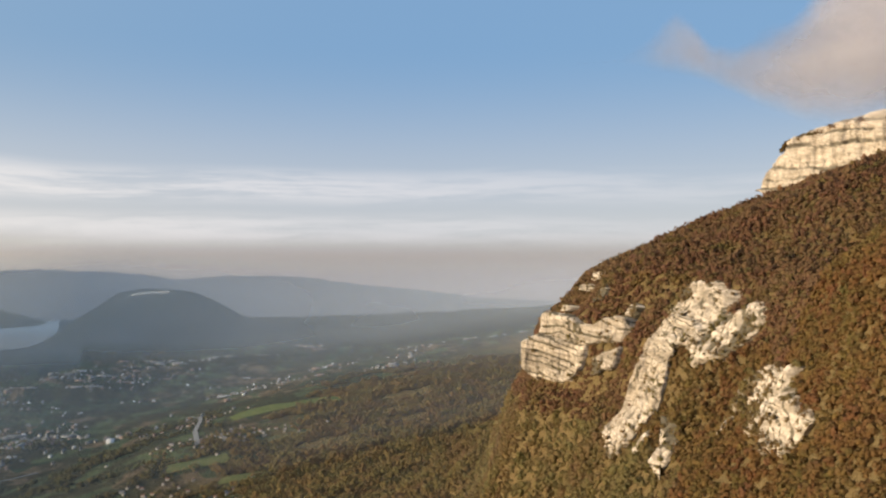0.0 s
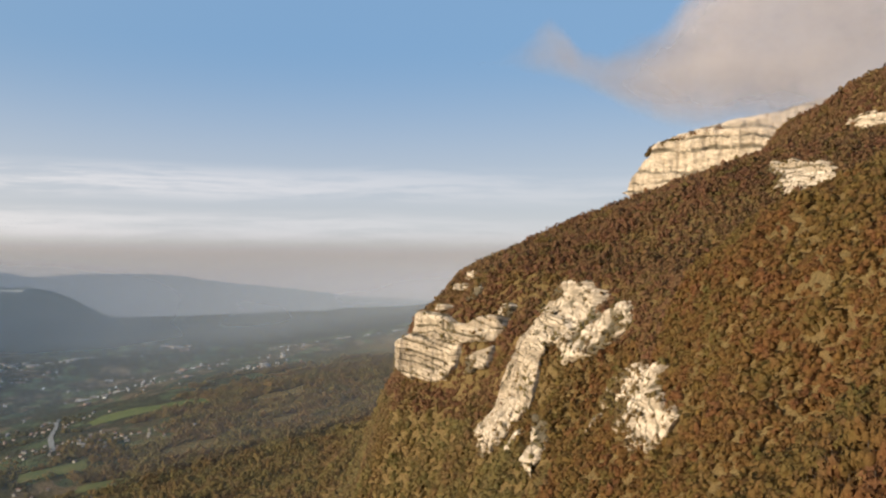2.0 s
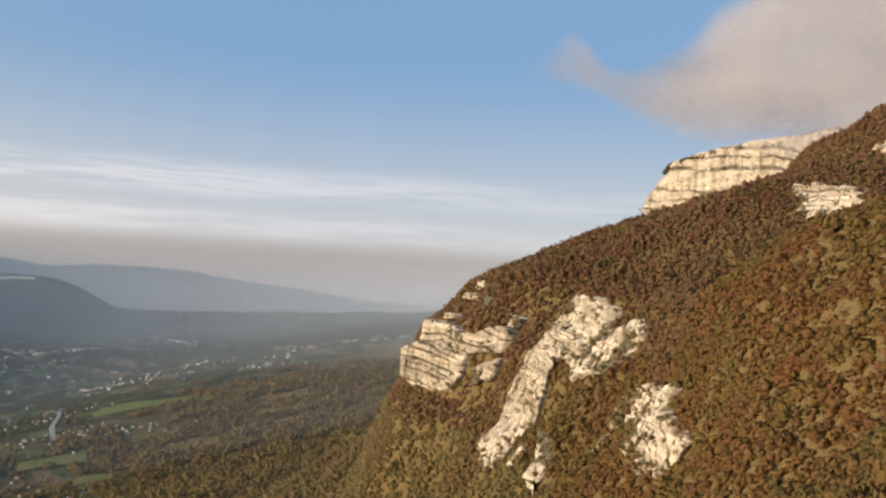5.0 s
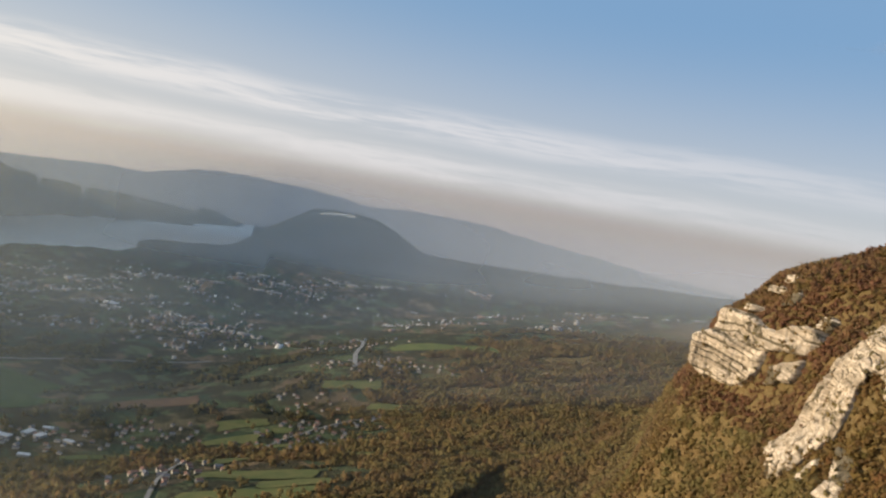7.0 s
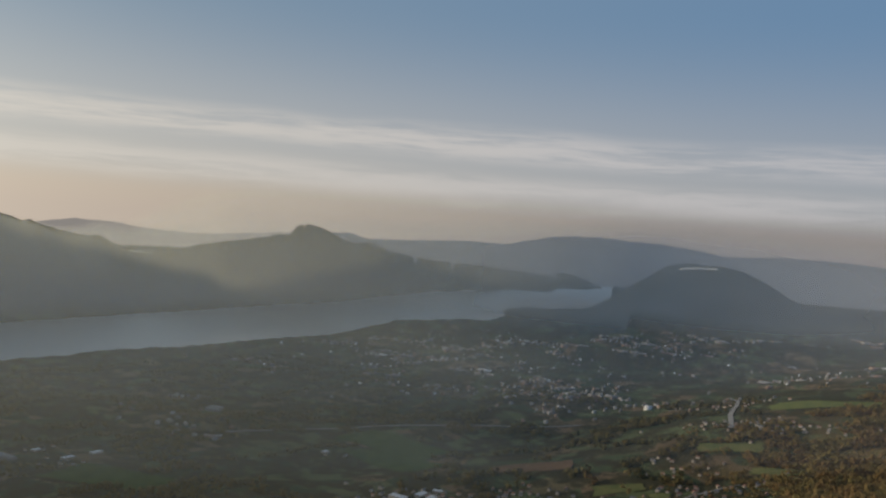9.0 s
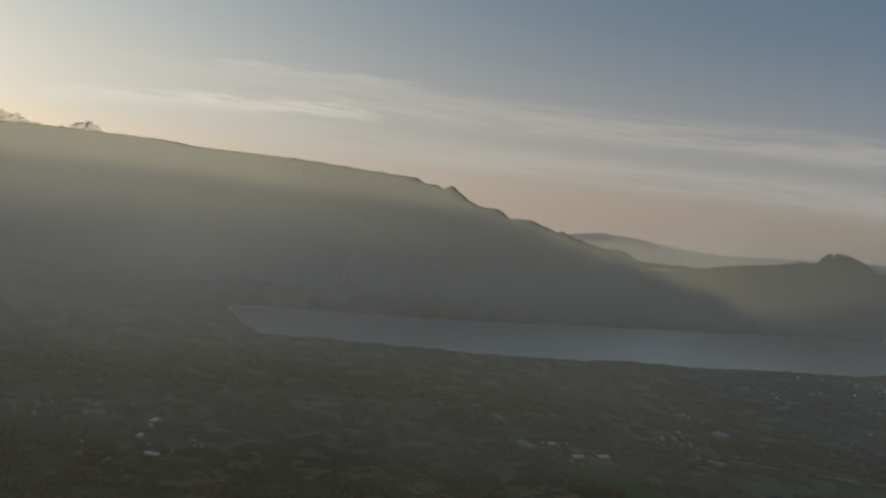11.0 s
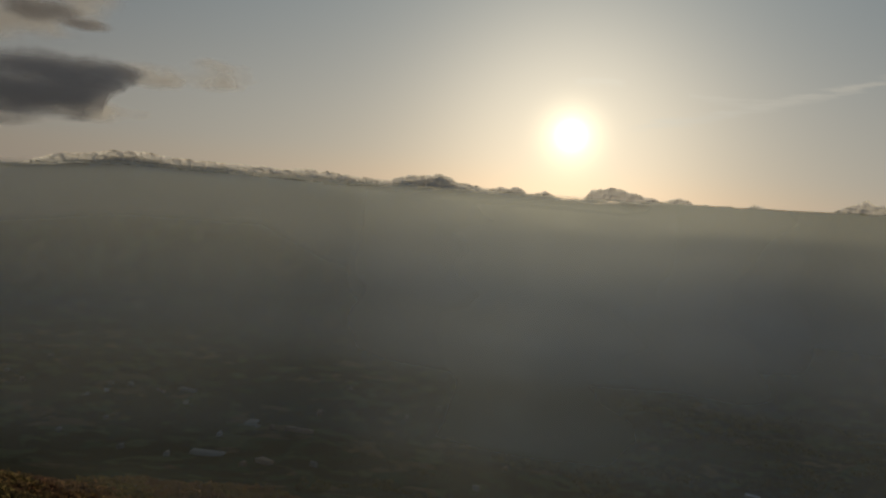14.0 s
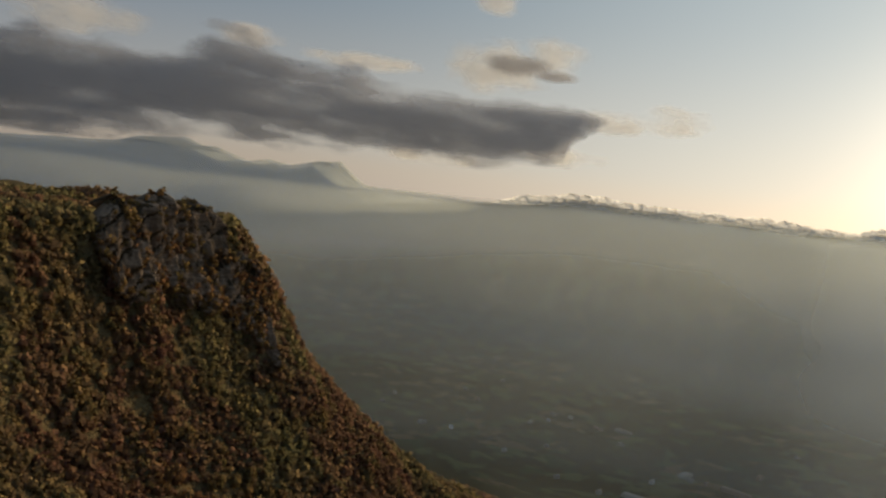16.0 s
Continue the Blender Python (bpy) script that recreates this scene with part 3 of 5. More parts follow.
def cliff(line, label, seed=0, dip=0.0, bed=7.0, lean=0.25, step_size=1.4, bulge=1.0, mat=None, hug=True, caves=1.0, flute=0.0, shrubs=0.022, ragged=0.5, beds=1.0, rough=1.0, cap=40):
    """A limestone face along a line of (x, y, foot, top): dipping beds broken by joints, ragged at its rim."""
    p = np.array(line, float)
    FACES.append((p, lean))
    run = np.concatenate([[0], np.cumsum(np.hypot(np.diff(p[:, 0]), np.diff(p[:, 1])))])
    cols = int(run[-1] / step_size) + 8
    rows = int(np.mean(p[:, 3] - p[:, 2]) / step_size * 1.3) + 10
    u = np.linspace(0, run[-1], cols)
    x, y, foot, top = [np.interp(u, run, p[:, c]) for c in range(4)]
    tx, ty = np.gradient(x), np.gradient(y)
    soft = np.ones(9) / 9
    tx, ty = np.convolve(np.pad(tx, 4, "edge"), soft, "valid"), np.convolve(np.pad(ty, 4, "edge"), soft, "valid")
    ln = np.hypot(tx, ty)
    nx, ny = ty / ln, -tx / ln                     # out of the face, to the right of the line
    tall = np.mean(top - foot)
    foot = foot + ragged * 0.30 * tall * fbm(u / (0.45 * tall), u * 0 + seed, 4, seed)
    top = top + ragged * 0.22 * tall * fbm(u / (0.4 * tall), u * 0 + seed + 7, 4, seed + 5)
    tooth = np.floor(u / 6.5 + 1.5 * fbm(u / 9, u * 0, 2, seed + 50))
    top = top + ragged * 0.16 * min(tall, 50) * (hash_noise(tooth, tooth * 0, seed + 51) - 0.6)
    foot = foot + ragged * 0.22 * min(tall, 50) * (hash_noise(tooth, tooth * 0 + 2, seed + 52) - 0.4)
    mid = (top + foot) / 2
    ends = step(np.minimum(u, run[-1] - u), 0, 0.05 * run[-1])
    foot, top = mid + (foot - mid) * ends, mid + (top - mid) * ends
    H = np.linspace(-0.10, 1.06, rows)[:, None]
    z = foot + (top - foot) * H
    U = np.broadcast_to(u, z.shape)
    warp = 1.1 * fbm(U / (5 * bed), z / (5 * bed), 4, seed + 11)
    lay = (z - dip * U) / bed + warp
    lay = lay + 0.30 * np.sin(lay * 1.9 + seed)
    cell = np.floor(lay)
    frac = lay - cell
    tier = hash_noise(cell, cell * 0, seed + 2)
    width = 7 + 14 * hash_noise(cell, cell * 0 + 1, seed + 3)
    jj = (U + 0.25 * z) / width + 5 * tier + 0.5 * fbm(U / 14, z / 14, 3, seed + 6)
    block = hash_noise(np.floor(jj), cell, seed + 4)
    crack = np.exp(-((jj - np.floor(jj) - 0.5) / 0.5) ** 8) * 1.0
    strong = hash_noise(cell, cell * 0 + 5, seed + 8) * step(fbm(U / 30, z / 30, 3, seed + 9), -0.35, 0.15)
    notch = np.exp(-(frac / 0.17) ** 2) * (0.3 + 1.3 * strong)
    wob = 3.5 * fbm(U / 17, z / 30, 3, seed + 30)
    pillar = hash_noise(np.floor((U + wob) / 11.0), np.floor(lay / 3 + 0.4 * fbm(U / 25, z * 0, 2, seed)), seed + 31)
    slab = hash_noise(np.floor((U - 1.5 * wob) / 4.3), np.floor(lay / 1.5), seed + 32)
    fine = np.abs(fbm(U / 5, z / 9, 3, seed + 33))
    shard = (U + 0.7 * z) / 3.1 + 1.2 * fbm(U / 6, z / 6, 2, seed + 70)
    chip = 1.5 * (hash_noise(np.floor(shard), np.floor((z - 0.6 * U) / 4.2 + fbm(U / 8, z / 8, 2, seed + 71)), seed + 72) - 0.5)
    out = beds * (2.6 * (tier - 0.5) - 2.6 * notch) + rough * (2.2 * (block - 0.5) + 3.4 * (pillar - 0.5) + 2.2 * (slab - 0.5) + chip) + 7 * fbm(U / 45, z / 70, 3, seed + 20) - 1.2 * fine + 0.5 * fbm(U / 2.5, z / 2.5, 2, seed + 36)
    out = out + flute * fbm(U / 9, z / 90, 3, seed + 60)
    hole = fbm(U / 24 + 0.3 * z / 24, z / 20, 4, seed + 40)
    out = out - 9 * caves * step(hole, 0.27, 0.45)
    out = out * bulge * min(1.0, tall / 45)
    rim = step(0.03 - H, 0.0, 0.13) + step(H, 0.985, 1.06)
    # the face never sinks into the slope behind it
    reach = np.linspace(110, -150, 90)
    ground = land(x[:, None] + nx[:, None] * reach, y[:, None] + ny[:, None] * reach)
    ground = np.maximum.accumulate(ground, axis=1) + np.arange(90) * 1e-4
    skin = np.stack([np.interp(z[:, i], ground[i], reach) for i in range(cols)], 1)
    skin = np.clip(skin, -lean * (z - foot) - 50, -lean * (z - foot) + 50) if hug else z * 0 - 999
    base = np.maximum(skin + 7.0, -lean * (z - foot))
    out = base + out - 0.2 * min(tall, 60) * rim - 10 * (1 - ends)
    v = np.stack([x + nx * out, y + ny * out, CAM_Z + z], -1)
    rnd = np.random.RandomState(seed)
    green = rnd.uniform(0, 1, z.shape) < shrubs * step_size ** 2 / 2 * (0.35 + 3.0 * step(hole, 0.12, 0.35) + 2.0 * step(notch, 0.4, 0.8) + 2.2 * (rim > 0.3) + 2.5 * step(-H + 0.28, 0, 0.2))
    SHRUBS.extend(v[green][::2])
    deep = np.stack([x + nx * (out[-1] - cap), y + ny * (out[-1] - cap), CAM_Z + top - 4], -1)[None]
    foot_in = np.stack([x + nx * (out[0] - cap), y + ny * (out[0] - cap), CAM_Z + foot], -1)[None]
    v = np.concatenate([foot_in, v, deep])
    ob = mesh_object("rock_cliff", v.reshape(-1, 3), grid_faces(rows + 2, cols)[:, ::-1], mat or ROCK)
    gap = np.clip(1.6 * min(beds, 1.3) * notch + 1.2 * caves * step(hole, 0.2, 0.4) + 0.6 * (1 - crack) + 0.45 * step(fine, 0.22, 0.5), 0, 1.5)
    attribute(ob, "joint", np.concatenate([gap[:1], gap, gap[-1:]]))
    tagged(ob, label, "cliff", kind="structure")
    return ob


cliff([(106, 1011, -68, -43), (118, 1000, -68, -42), (131, 973, -71, -44), (144, 956, -71, -51), (157, 941, -72, -52), (167, 930, -67, -45), (177, 920, -66, -43), (186, 903, -68, -43)], "pale limestone cliff band above a wooded bench", seed=1, dip=-0.08, bed=9, lean=0.1, caves=0.3, ragged=0.35)
cliff([(84, 998, -98, -76), (93, 992, -107, -71), (105, 986, -113, -66), (119, 974, -114, -70), (133, 962, -114, -72), (144, 951, -107, -73), (154, 939, -92, -73)], "jutting limestone block with shaded ledge above the forest", seed=2, dip=-0.15, bed=8, beds=1.3, lean=-0.02, caves=0.2, ragged=0.3, step_size=1.1, shrubs=0.012)
cliff([(158, 928, -103, -85), (171, 914, -98, -79), (179, 902, -94, -72)], "small limestone step beside a cliff", seed=3, dip=-0.2, bed=6, lean=0.1, ragged=0.6)
cliff([(163, 851, -145, -91), (164, 841, -152, -55), (169, 831, -154, -51), (175, 822, -159, -62), (183, 814, -147, -71), (192, 806, -128, -75), (201, 798, -112, -83)], "tall pale limestone buttress with slanting beds", seed=4, caves=0.2, dip=-0.55, bed=8, beds=0.45, rough=1.1, lean=0.45, flute=5.0, ragged=0.5, step_size=1.1, shrubs=0.02, cap=14)
cliff([(194, 860, -76, -62), (202, 845, -85, -38), (211, 825, -85, -35), (222, 819, -61, -40), (233, 788, -64, -51)], "slanting limestone beds on a wooded slope", seed=5, dip=-0.5, bed=5, beds=1.4, lean=0.45, caves=0.1, ragged=0.5, step_size=0.9)
cliff([(224, 894, -34, -15), (232, 876, -35, -7), (235, 855, -40, -6), (238, 828, -54, -11), (238, 797, -64, -34), (238, 770, -75, -36), (243, 763, -70, -28), (249, 756, -68, -25), (252, 745, -65, -29), (256, 735, -59, -33), (259, 726, -51, -37)], "bright limestone slab on a wooded slope", seed=6, dip=-0.95, bed=7, lean=0.6, caves=0.6, ragged=0.8, shrubs=0.05)
cliff([(231, 673, -91, -77), (216, 619, -92, -65), (201, 561, -97, -61), (200, 540, -99, -71), (201, 529, -99, -76)], "broken pale rock face among trees", shrubs=0.13, seed=7, bed=6, lean=0.5, dip=-0.3, ragged=1.1)
cliff([(199, 534, -101, -72), (202, 518, -101, -78), (204, 509, -101, -81), (206, 501, -97, -77), (208, 496, -87, -77), (211, 493, -81, -78)], "broken pale rock face among trees", shrubs=0.1, seed=47, bed=6, lean=0.5, dip=-0.3, ragged=1.0)
cliff([(216, 655, -117, -104), (219, 646, -120, -101), (222, 634, -112, -103)], "small pale outcrop among trees", seed=8, lean=0.5)
cliff([(178, 730, -160, -120), (185, 728, -152, -122), (187, 719, -150, -131), (191, 713, -149, -139)], "narrow pale rock rib on a steep wooded slope", seed=9, bed=9, lean=0.5)
cliff([(171, 771, -158, -135), (178, 759, -154, -135)], "narrow pale rock rib on a steep wooded slope", seed=10, lean=0.4)
cliff([(146, 817, -166, -154), (154, 805, -165, -150)], "small pale outcrop among trees", seed=11, lean=0.4)
cliff([(178, 1060, -3, 4), (184, 1053, -4, 6), (189, 1046, -3, 3)], "small pale outcrop on the wooded slope", seed=20, bed=4, lean=0.5, bulge=0.8)
cliff([(160, 1048, -16, -10), (170, 1040, -17, -9), (180, 1032, -16, -11)], "small pale outcrop on the wooded slope", seed=21, bed=4, lean=0.5, bulge=0.8)
cliff([(181, 994, -24, -13), (186, 987, -25, -10), (192, 979, -24, -14)], "small pale outcrop on the wooded slope", seed=22, bed=4, lean=0.5, bulge=0.8)
cliff([(139, 1041, -40, -34), (142, 1034, -40, -33), (144, 1028, -39, -34)], "small pale outcrop on the wooded slope", seed=23, bed=4, lean=0.5, bulge=0.8)
cliff([(190, 926, -43, -31), (194, 919, -44, -28), (197, 912, -42, -32)], "small pale outcrop on the wooded slope", seed=24, bed=4, lean=0.5, bulge=0.8)
cliff([(700, 1955, 170, 211), (719, 1926, 175, 256), (739, 1892, 180, 296), (769, 1853, 190, 307), (805, 1815, 200, 318), (850, 1772, 210, 327), (892, 1729, 225, 333), (931, 1685, 245, 340), (967, 1641, 300, 350), (1090, 1540, 320, 370)], "tiered white limestone rim of the plateau", seed=31, hug=False, bed=30, lean=0.12, step_size=3.0, caves=0.15, bulge=2.2, shrubs=0.0, ragged=0.12, dip=-0.04, beds=2.4, rough=0.8, mat=WHITE_ROCK)
cliff([(479, 895, 118, 123), (482, 865, 105, 121), (488, 844, 95, 117), (489, 820, 83, 109), (493, 801, 86, 100), (496, 787, 91, 98), (501, 766, 88, 94)], "cream rock band on the upper slope", seed=32, bed=4, bulge=0.6, lean=0.6, shrubs=0.05, ragged=1.3)
cliff([(615, 966, 177, 183), (624, 954, 180, 191), (625, 935, 168, 190), (634, 917, 165, 188), (641, 900, 166, 184), (650, 881, 167, 179)], "cream rock band on the upper slope", seed=33, bed=4, bulge=0.6, lean=0.6, shrubs=0.05, ragged=1.2)
cliff([(-135, -627, -65, -51), (-152, -630, -93, -44), (-169, -634, -102, -39), (-190, -655, -99, -34), (-211, -668, -105, -32), (-227, -674, -117, -32), (-245, -688, -123, -34), (-258, -697, -132, -42), (-271, -700, -142, -59), (-284, -705, -148, -69), (-296, -707, -161, -81), (-309, -709, -169, -99), (-319, -712, -175, -120)], "limestone cliff at the end of the wooded spur, coloured dark for shade", seed=34, mat=SHADE_ROCK, bed=11, lean=0.25, dip=0.8, bulge=1.1, caves=0.4, flute=4, shrubs=0.06, ragged=0.8, cap=20)
cliff([(-1500, 4211, -97, -86), (-1447, 4227, -94, -76), (-1381, 4250, -90, -72), (-1322, 4270, -82, -70)], "pale quarry cut on a wooded hilltop", seed=41, mat=QUARRY, hug=False, bed=6, lean=0.5, step_size=3, shrubs=0.0, caves=0, bulge=0.6)


# ---- forest ----


def crown(seed, sprays):
    """An uneven crown about one unit in radius: ragged sprays of leaves about a few boughs.
    Gives its points, its triangles and the way out of the bough at each point."""
    rnd = np.random.RandomState(seed)
    boughs = 1 if sprays < 20 else 2 if sprays < 40 else 3
    vs, fs, ws, centres, n = [], [], [], [], 0
    for i in range(boughs):
        a = 2.4 * i + rnd.uniform(-0.5, 0.5)
        off = 0.0 if boughs == 1 else rnd.uniform(0.3, 0.5)
        big = 0.95 if boughs == 1 else rnd.uniform(0.6, 0.85)
        c = np.array([off * math.cos(a), off * math.sin(a), rnd.uniform(0.5, 0.9) + 0.35 * (i == boughs - 1)])
        centres.append((c, big))
        pts = [np.array([0, 0, 0.9]) * rnd.uniform(0.7, 1.1)]
        turn = rnd.uniform(0, 1)
        rings = ((0.95, -0.45),) if sprays < 12 else ((0.68, 0.45), (0.95, -0.7))
        for wide, high in rings:
            for k in range(4):
                b = (k + turn + 0.5 * high) * 1.5708
                pts.append(np.array([wide * math.cos(b), wide * math.sin(b), high]) * rnd.uniform(0.65, 1.15))
        pts = np.array(pts)
        vs.append(c + 0.88 * big * pts)
        ws.append(pts / np.linalg.norm(pts, axis=1, keepdims=True))
        tri = [(0, 1 + k, 1 + (k + 1) % 4) for k in range(4)]
        for k in range(4 * len(rings) - 4):
            j = (k + 1) % 4
            tri += [(1 + k, 5 + k, 5 + j), (1 + k, 5 + j, 1 + j)]
        fs.append(np.array(tri) + n)
        n += len(pts)
    leaf = min(0.55, 2.3 / math.sqrt(sprays + 4))
    for i in range(sprays):
        c, big = centres[i % boughs]
        out = rnd.normal(0, 1, 3) * np.array([1, 1, 0.8]) + np.array([0, 0, 0.5])
        out /= np.linalg.norm(out)
        lean = out + rnd.normal(0, 0.5, 3)
        u = np.cross(lean, rnd.normal(0, 1, 3))
        u /= np.linalg.norm(u)
        w = np.cross(lean / np.linalg.norm(lean), u)
        p = c + out * big * rnd.uniform(0.72, 1.18)
        size = leaf * rnd.uniform(0.6, 1.25, 3)
        vs.append(np.array([p + u * size[0], p - 0.5 * u * size[1] + 0.87 * w * size[1], p - 0.5 * u * size[2] - 0.87 * w * size[2]]))
        ws.append(np.repeat(out[None], 3, 0))
        fs.append(np.array([(0, 1, 2)]) + n)
        n += 3
    return np.concatenate(vs), np.concatenate(fs), np.concatenate(ws)


def forest(name, xs, ys, size, parts, mat, label, seed, heave=0.0):
    """Many trees in one object, standing on the land; heave: how much taller some stands are."""
    X, Y, Z, k = place(xs, ys, land(xs, ys) + heave * np.maximum(0, fbm(xs / 28, ys / 28, 3, 61)))
    k = k * (1 + 0.4 * fbm(xs / 22, ys / 22, 3, 43) + 0.2 * fbm(xs / 80, ys / 80, 2, 44))
    return plant(name, X, Y, Z, k, size, parts, mat, label, seed)


def plant(name, X, Y, Z, k, size, parts, mat, label, seed):
    rnd = np.random.RandomState(seed)
    kinds = [crown(seed * 31 + i, parts) for i in range(8)]
    which = rnd.randint(0, 8, len(X))
    turn = rnd.uniform(0, 6.283, len(X))
    r = size * k * np.clip(rnd.lognormal(0, 0.24, len(X)), 0.55, 1.5)
    tall = rnd.uniform(0.7, 1.1, len(X))
    hue = rnd.uniform(0, 1, len(X))
    vs, fs, hs, ns, n = [], [], [], [], 0
    for i, (v, f, w) in enumerate(kinds):
        q = np.nonzero(which == i)[0]
        if not len(q):
            continue
        c, s = np.cos(turn[q])[:, None], np.sin(turn[q])[:, None]
        vx = (v[:, 0] * c - v[:, 1] * s) * r[q, None] + X[q, None]
        vy = (v[:, 0] * s + v[:, 1] * c) * r[q, None] + Y[q, None]
        vz = v[:, 2] * (r * tall)[q, None] + Z[q, None] - 0.2 * r[q, None]
        vs.append(np.stack([vx, vy, vz], -1).reshape(-1, 3))
        fs.append((f[None] + (n + np.arange(len(q)) * len(v))[:, None, None]).reshape(-1, 3))
        hs.append(np.repeat(hue[q], len(v)))
        ns.append(np.stack([w[:, 0] * c - w[:, 1] * s, w[:, 0] * s + w[:, 1] * c, np.broadcast_to(w[:, 2], (len(q), len(v)))], -1).reshape(-1, 3))
        n += len(q) * len(v)
    ob = mesh_object(name, np.concatenate(vs), np.concatenate(fs), mat)
    lay_sides(ob, np.concatenate(ns))
    attribute(ob, "tint", np.concatenate(hs))
    tagged(ob, label, "forest", kind="stuff")
    return ob


def on_rock(x, y):
    """True where a tree would stand on a bare face."""
    z = land(x, y)
    bare = np.zeros(len(x), bool)
    for p, lean in FACES:
        reach = (p[:, 0].min() - 90, p[:, 0].max() + 90, p[:, 1].min() - 90, p[:, 1].max() + 90)
        q = np.nonzero((x > reach[0]) & (x < reach[1]) & (y > reach[2]) & (y < reach[3]))[0]
        if not len(q):
            continue
        best, foot, top, off = np.full(len(q), 1e9), np.zeros(len(q)), np.zeros(len(q)), np.zeros(len(q))
        for a, b in zip(p[:-1], p[1:]):
            d = b[:2] - a[:2]
            t = ((x[q] - a[0]) * d[0] + (y[q] - a[1]) * d[1]) / (d @ d)
            inside = (t >= 0) & (t <= 1)
            side = ((x[q] - a[0]) * d[1] - (y[q] - a[1]) * d[0]) / np.hypot(*d)
            hit = inside & (np.abs(side) < best)
            best[hit], off[hit] = np.abs(side)[hit], side[hit]
            foot[hit], top[hit] = (a[2] + (b[2] - a[2]) * t)[hit], (a[3] + (b[3] - a[3]) * t)[hit]
        bare[q] |= (best < 9 + 0.5 * (top - foot)) & (z[q] > foot - 3) & (z[q] < top - 1)
    return bare


def scatter(x0, x1, y0, y1, gap, seed, steep=False):
    rnd = np.random.RandomState(seed)
    gx, gy = np.meshgrid(np.arange(x0, x1, gap), np.arange(y0, y1, gap))
    x, y = (gx + rnd.uniform(-0.75, 0.75, gx.shape) * gap).ravel(), (gy + rnd.uniform(-0.75, 0.75, gx.shape) * gap).ravel()
    if steep:
        # as many trees on the slope's true area as on level ground
        z = land(x, y)
        fall = np.hypot(land(x + 5, y) - z, land(x, y + 5) - z) / 5
        extra = np.sqrt(1 + fall ** 2) - 1
        xs, ys = [x], [y]
        for shift in (0.45, -0.3, 0.15):
            more = rnd.uniform(0, 1, len(x)) < extra
            xs.append(x[more] + shift * gap)
            ys.append(y[more] + (0.5 - abs(shift)) * gap)
            extra = extra - 1
        x, y = np.concatenate(xs), np.concatenate(ys)
    return x, y


def bearing(x, y):
    return np.degrees(np.arctan2(-x, y)) % 360


def on_open(x, y, margin=6.0):
    """True on a field, a road or a house plot."""
    bare = np.zeros(len(x), bool)
    for cx, cy, w, h, turn in [f[:5] for f in FIELDS]:
        c, s = math.cos(radians(turn)), math.sin(radians(turn))
        u, v = (x - cx) * c + (y - cy) * s, -(x - cx) * s + (y - cy) * c
        bare |= (np.abs(u) < w / 2 + margin) & (np.abs(v) < h / 2 + margin)
    for hx, hy in PLOTS:
        bare |= np.hypot(x - hx, y - hy) < 15
    return bare


GROVES = [(168, 262, 225, 305), (-300, -180, -600, -500)]


def on_grove(x, y):
    """True where trees stand one by one, as things of their own."""
    inside = np.zeros(len(x), bool)
    for x0, x1, y0, y1 in GROVES:
        inside |= (x > x0) & (x < x1) & (y > y0) & (y < y1)
    return inside


def make_tree(seed, height, label):
    """A broadleaf tree: a tapered trunk with limbs, and a crown of many leafy masses."""
    rnd = random.Random(seed)
    tree = tagged(new("tree"), label, "tree", "trees on the slope")
    bm = bmesh.new()

    def limb(p, q, r0, r1):
        axis = (Vector(q) - Vector(p)).normalized()
        side = axis.orthogonal().normalized()
        other = axis.cross(side)
        rings = []
        for c, r in ((Vector(p), r0), (Vector(q), r1)):
            rings.append([bm.verts.new(c + (side * math.cos(k * 1.0472) + other * math.sin(k * 1.0472)) * r) for k in range(6)])
        for k in range(6):
            bm.faces.new((rings[0][k], rings[0][(k + 1) % 6], rings[1][(k + 1) % 6], rings[1][k]))

    limb((0, 0, -1.2), (0.1, 0, height * 0.45), 0.22, 0.15)
    limb((0.1, 0, height * 0.45), (0, 0.2, height * 0.85), 0.15, 0.05)
    for i in range(5):
        a = i * 1.3 + rnd.uniform(-0.4, 0.4)
        z = height * rnd.uniform(0.3, 0.55)
        limb((0.05, 0, z), (math.cos(a) * 1.7, math.sin(a) * 1.7, z + height * 0.2), 0.09, 0.03)
    part("trunk", bm, BARK, tree)
    v, f, w = crown(seed * 7 + 3, 80)
    v = v * np.array([3.2, 3.2, height * 0.46])
    lay_sides(mesh_object("crown", v, f, LEAF, tree), w)
    return tree


def plant_groves():
    kinds = [make_tree(1, 8.5, "slender autumn broadleaf tree on a steep slope"), make_tree(2, 7.0, "low spreading autumn tree on a steep slope"), make_tree(3, 9.5, "tall autumn broadleaf tree on a steep slope"),
             make_tree(4, 8.0, "rounded autumn oak on a steep slope"), make_tree(5, 7.5, "thin-leaved autumn tree on a steep slope"), make_tree(6, 9.0, "broad-crowned autumn tree on a steep slope")]
    fresh = set(range(len(kinds)))
    rnd = random.Random(4)
    for (x0, x1, y0, y1), gap in zip(GROVES, (6.0, 10.5)):
        xs, ys = scatter(x0, x1, y0, y1, gap, 51)
        zs = land(xs, ys)
        for x, y, z in zip(xs, ys, zs):
            i = rnd.randrange(len(kinds))
            m = pose(x, y, CAM_Z + z, rnd.uniform(-4, 4), rnd.uniform(-4, 4), rnd.uniform(0, 360)) @ Matrix.Scale(rnd.uniform(0.9, 1.4), 4)
            if i in fresh:
                kinds[i].matrix_basis = m
                fresh.discard(i)
            else:
                copy_thing(kinds[i], m)


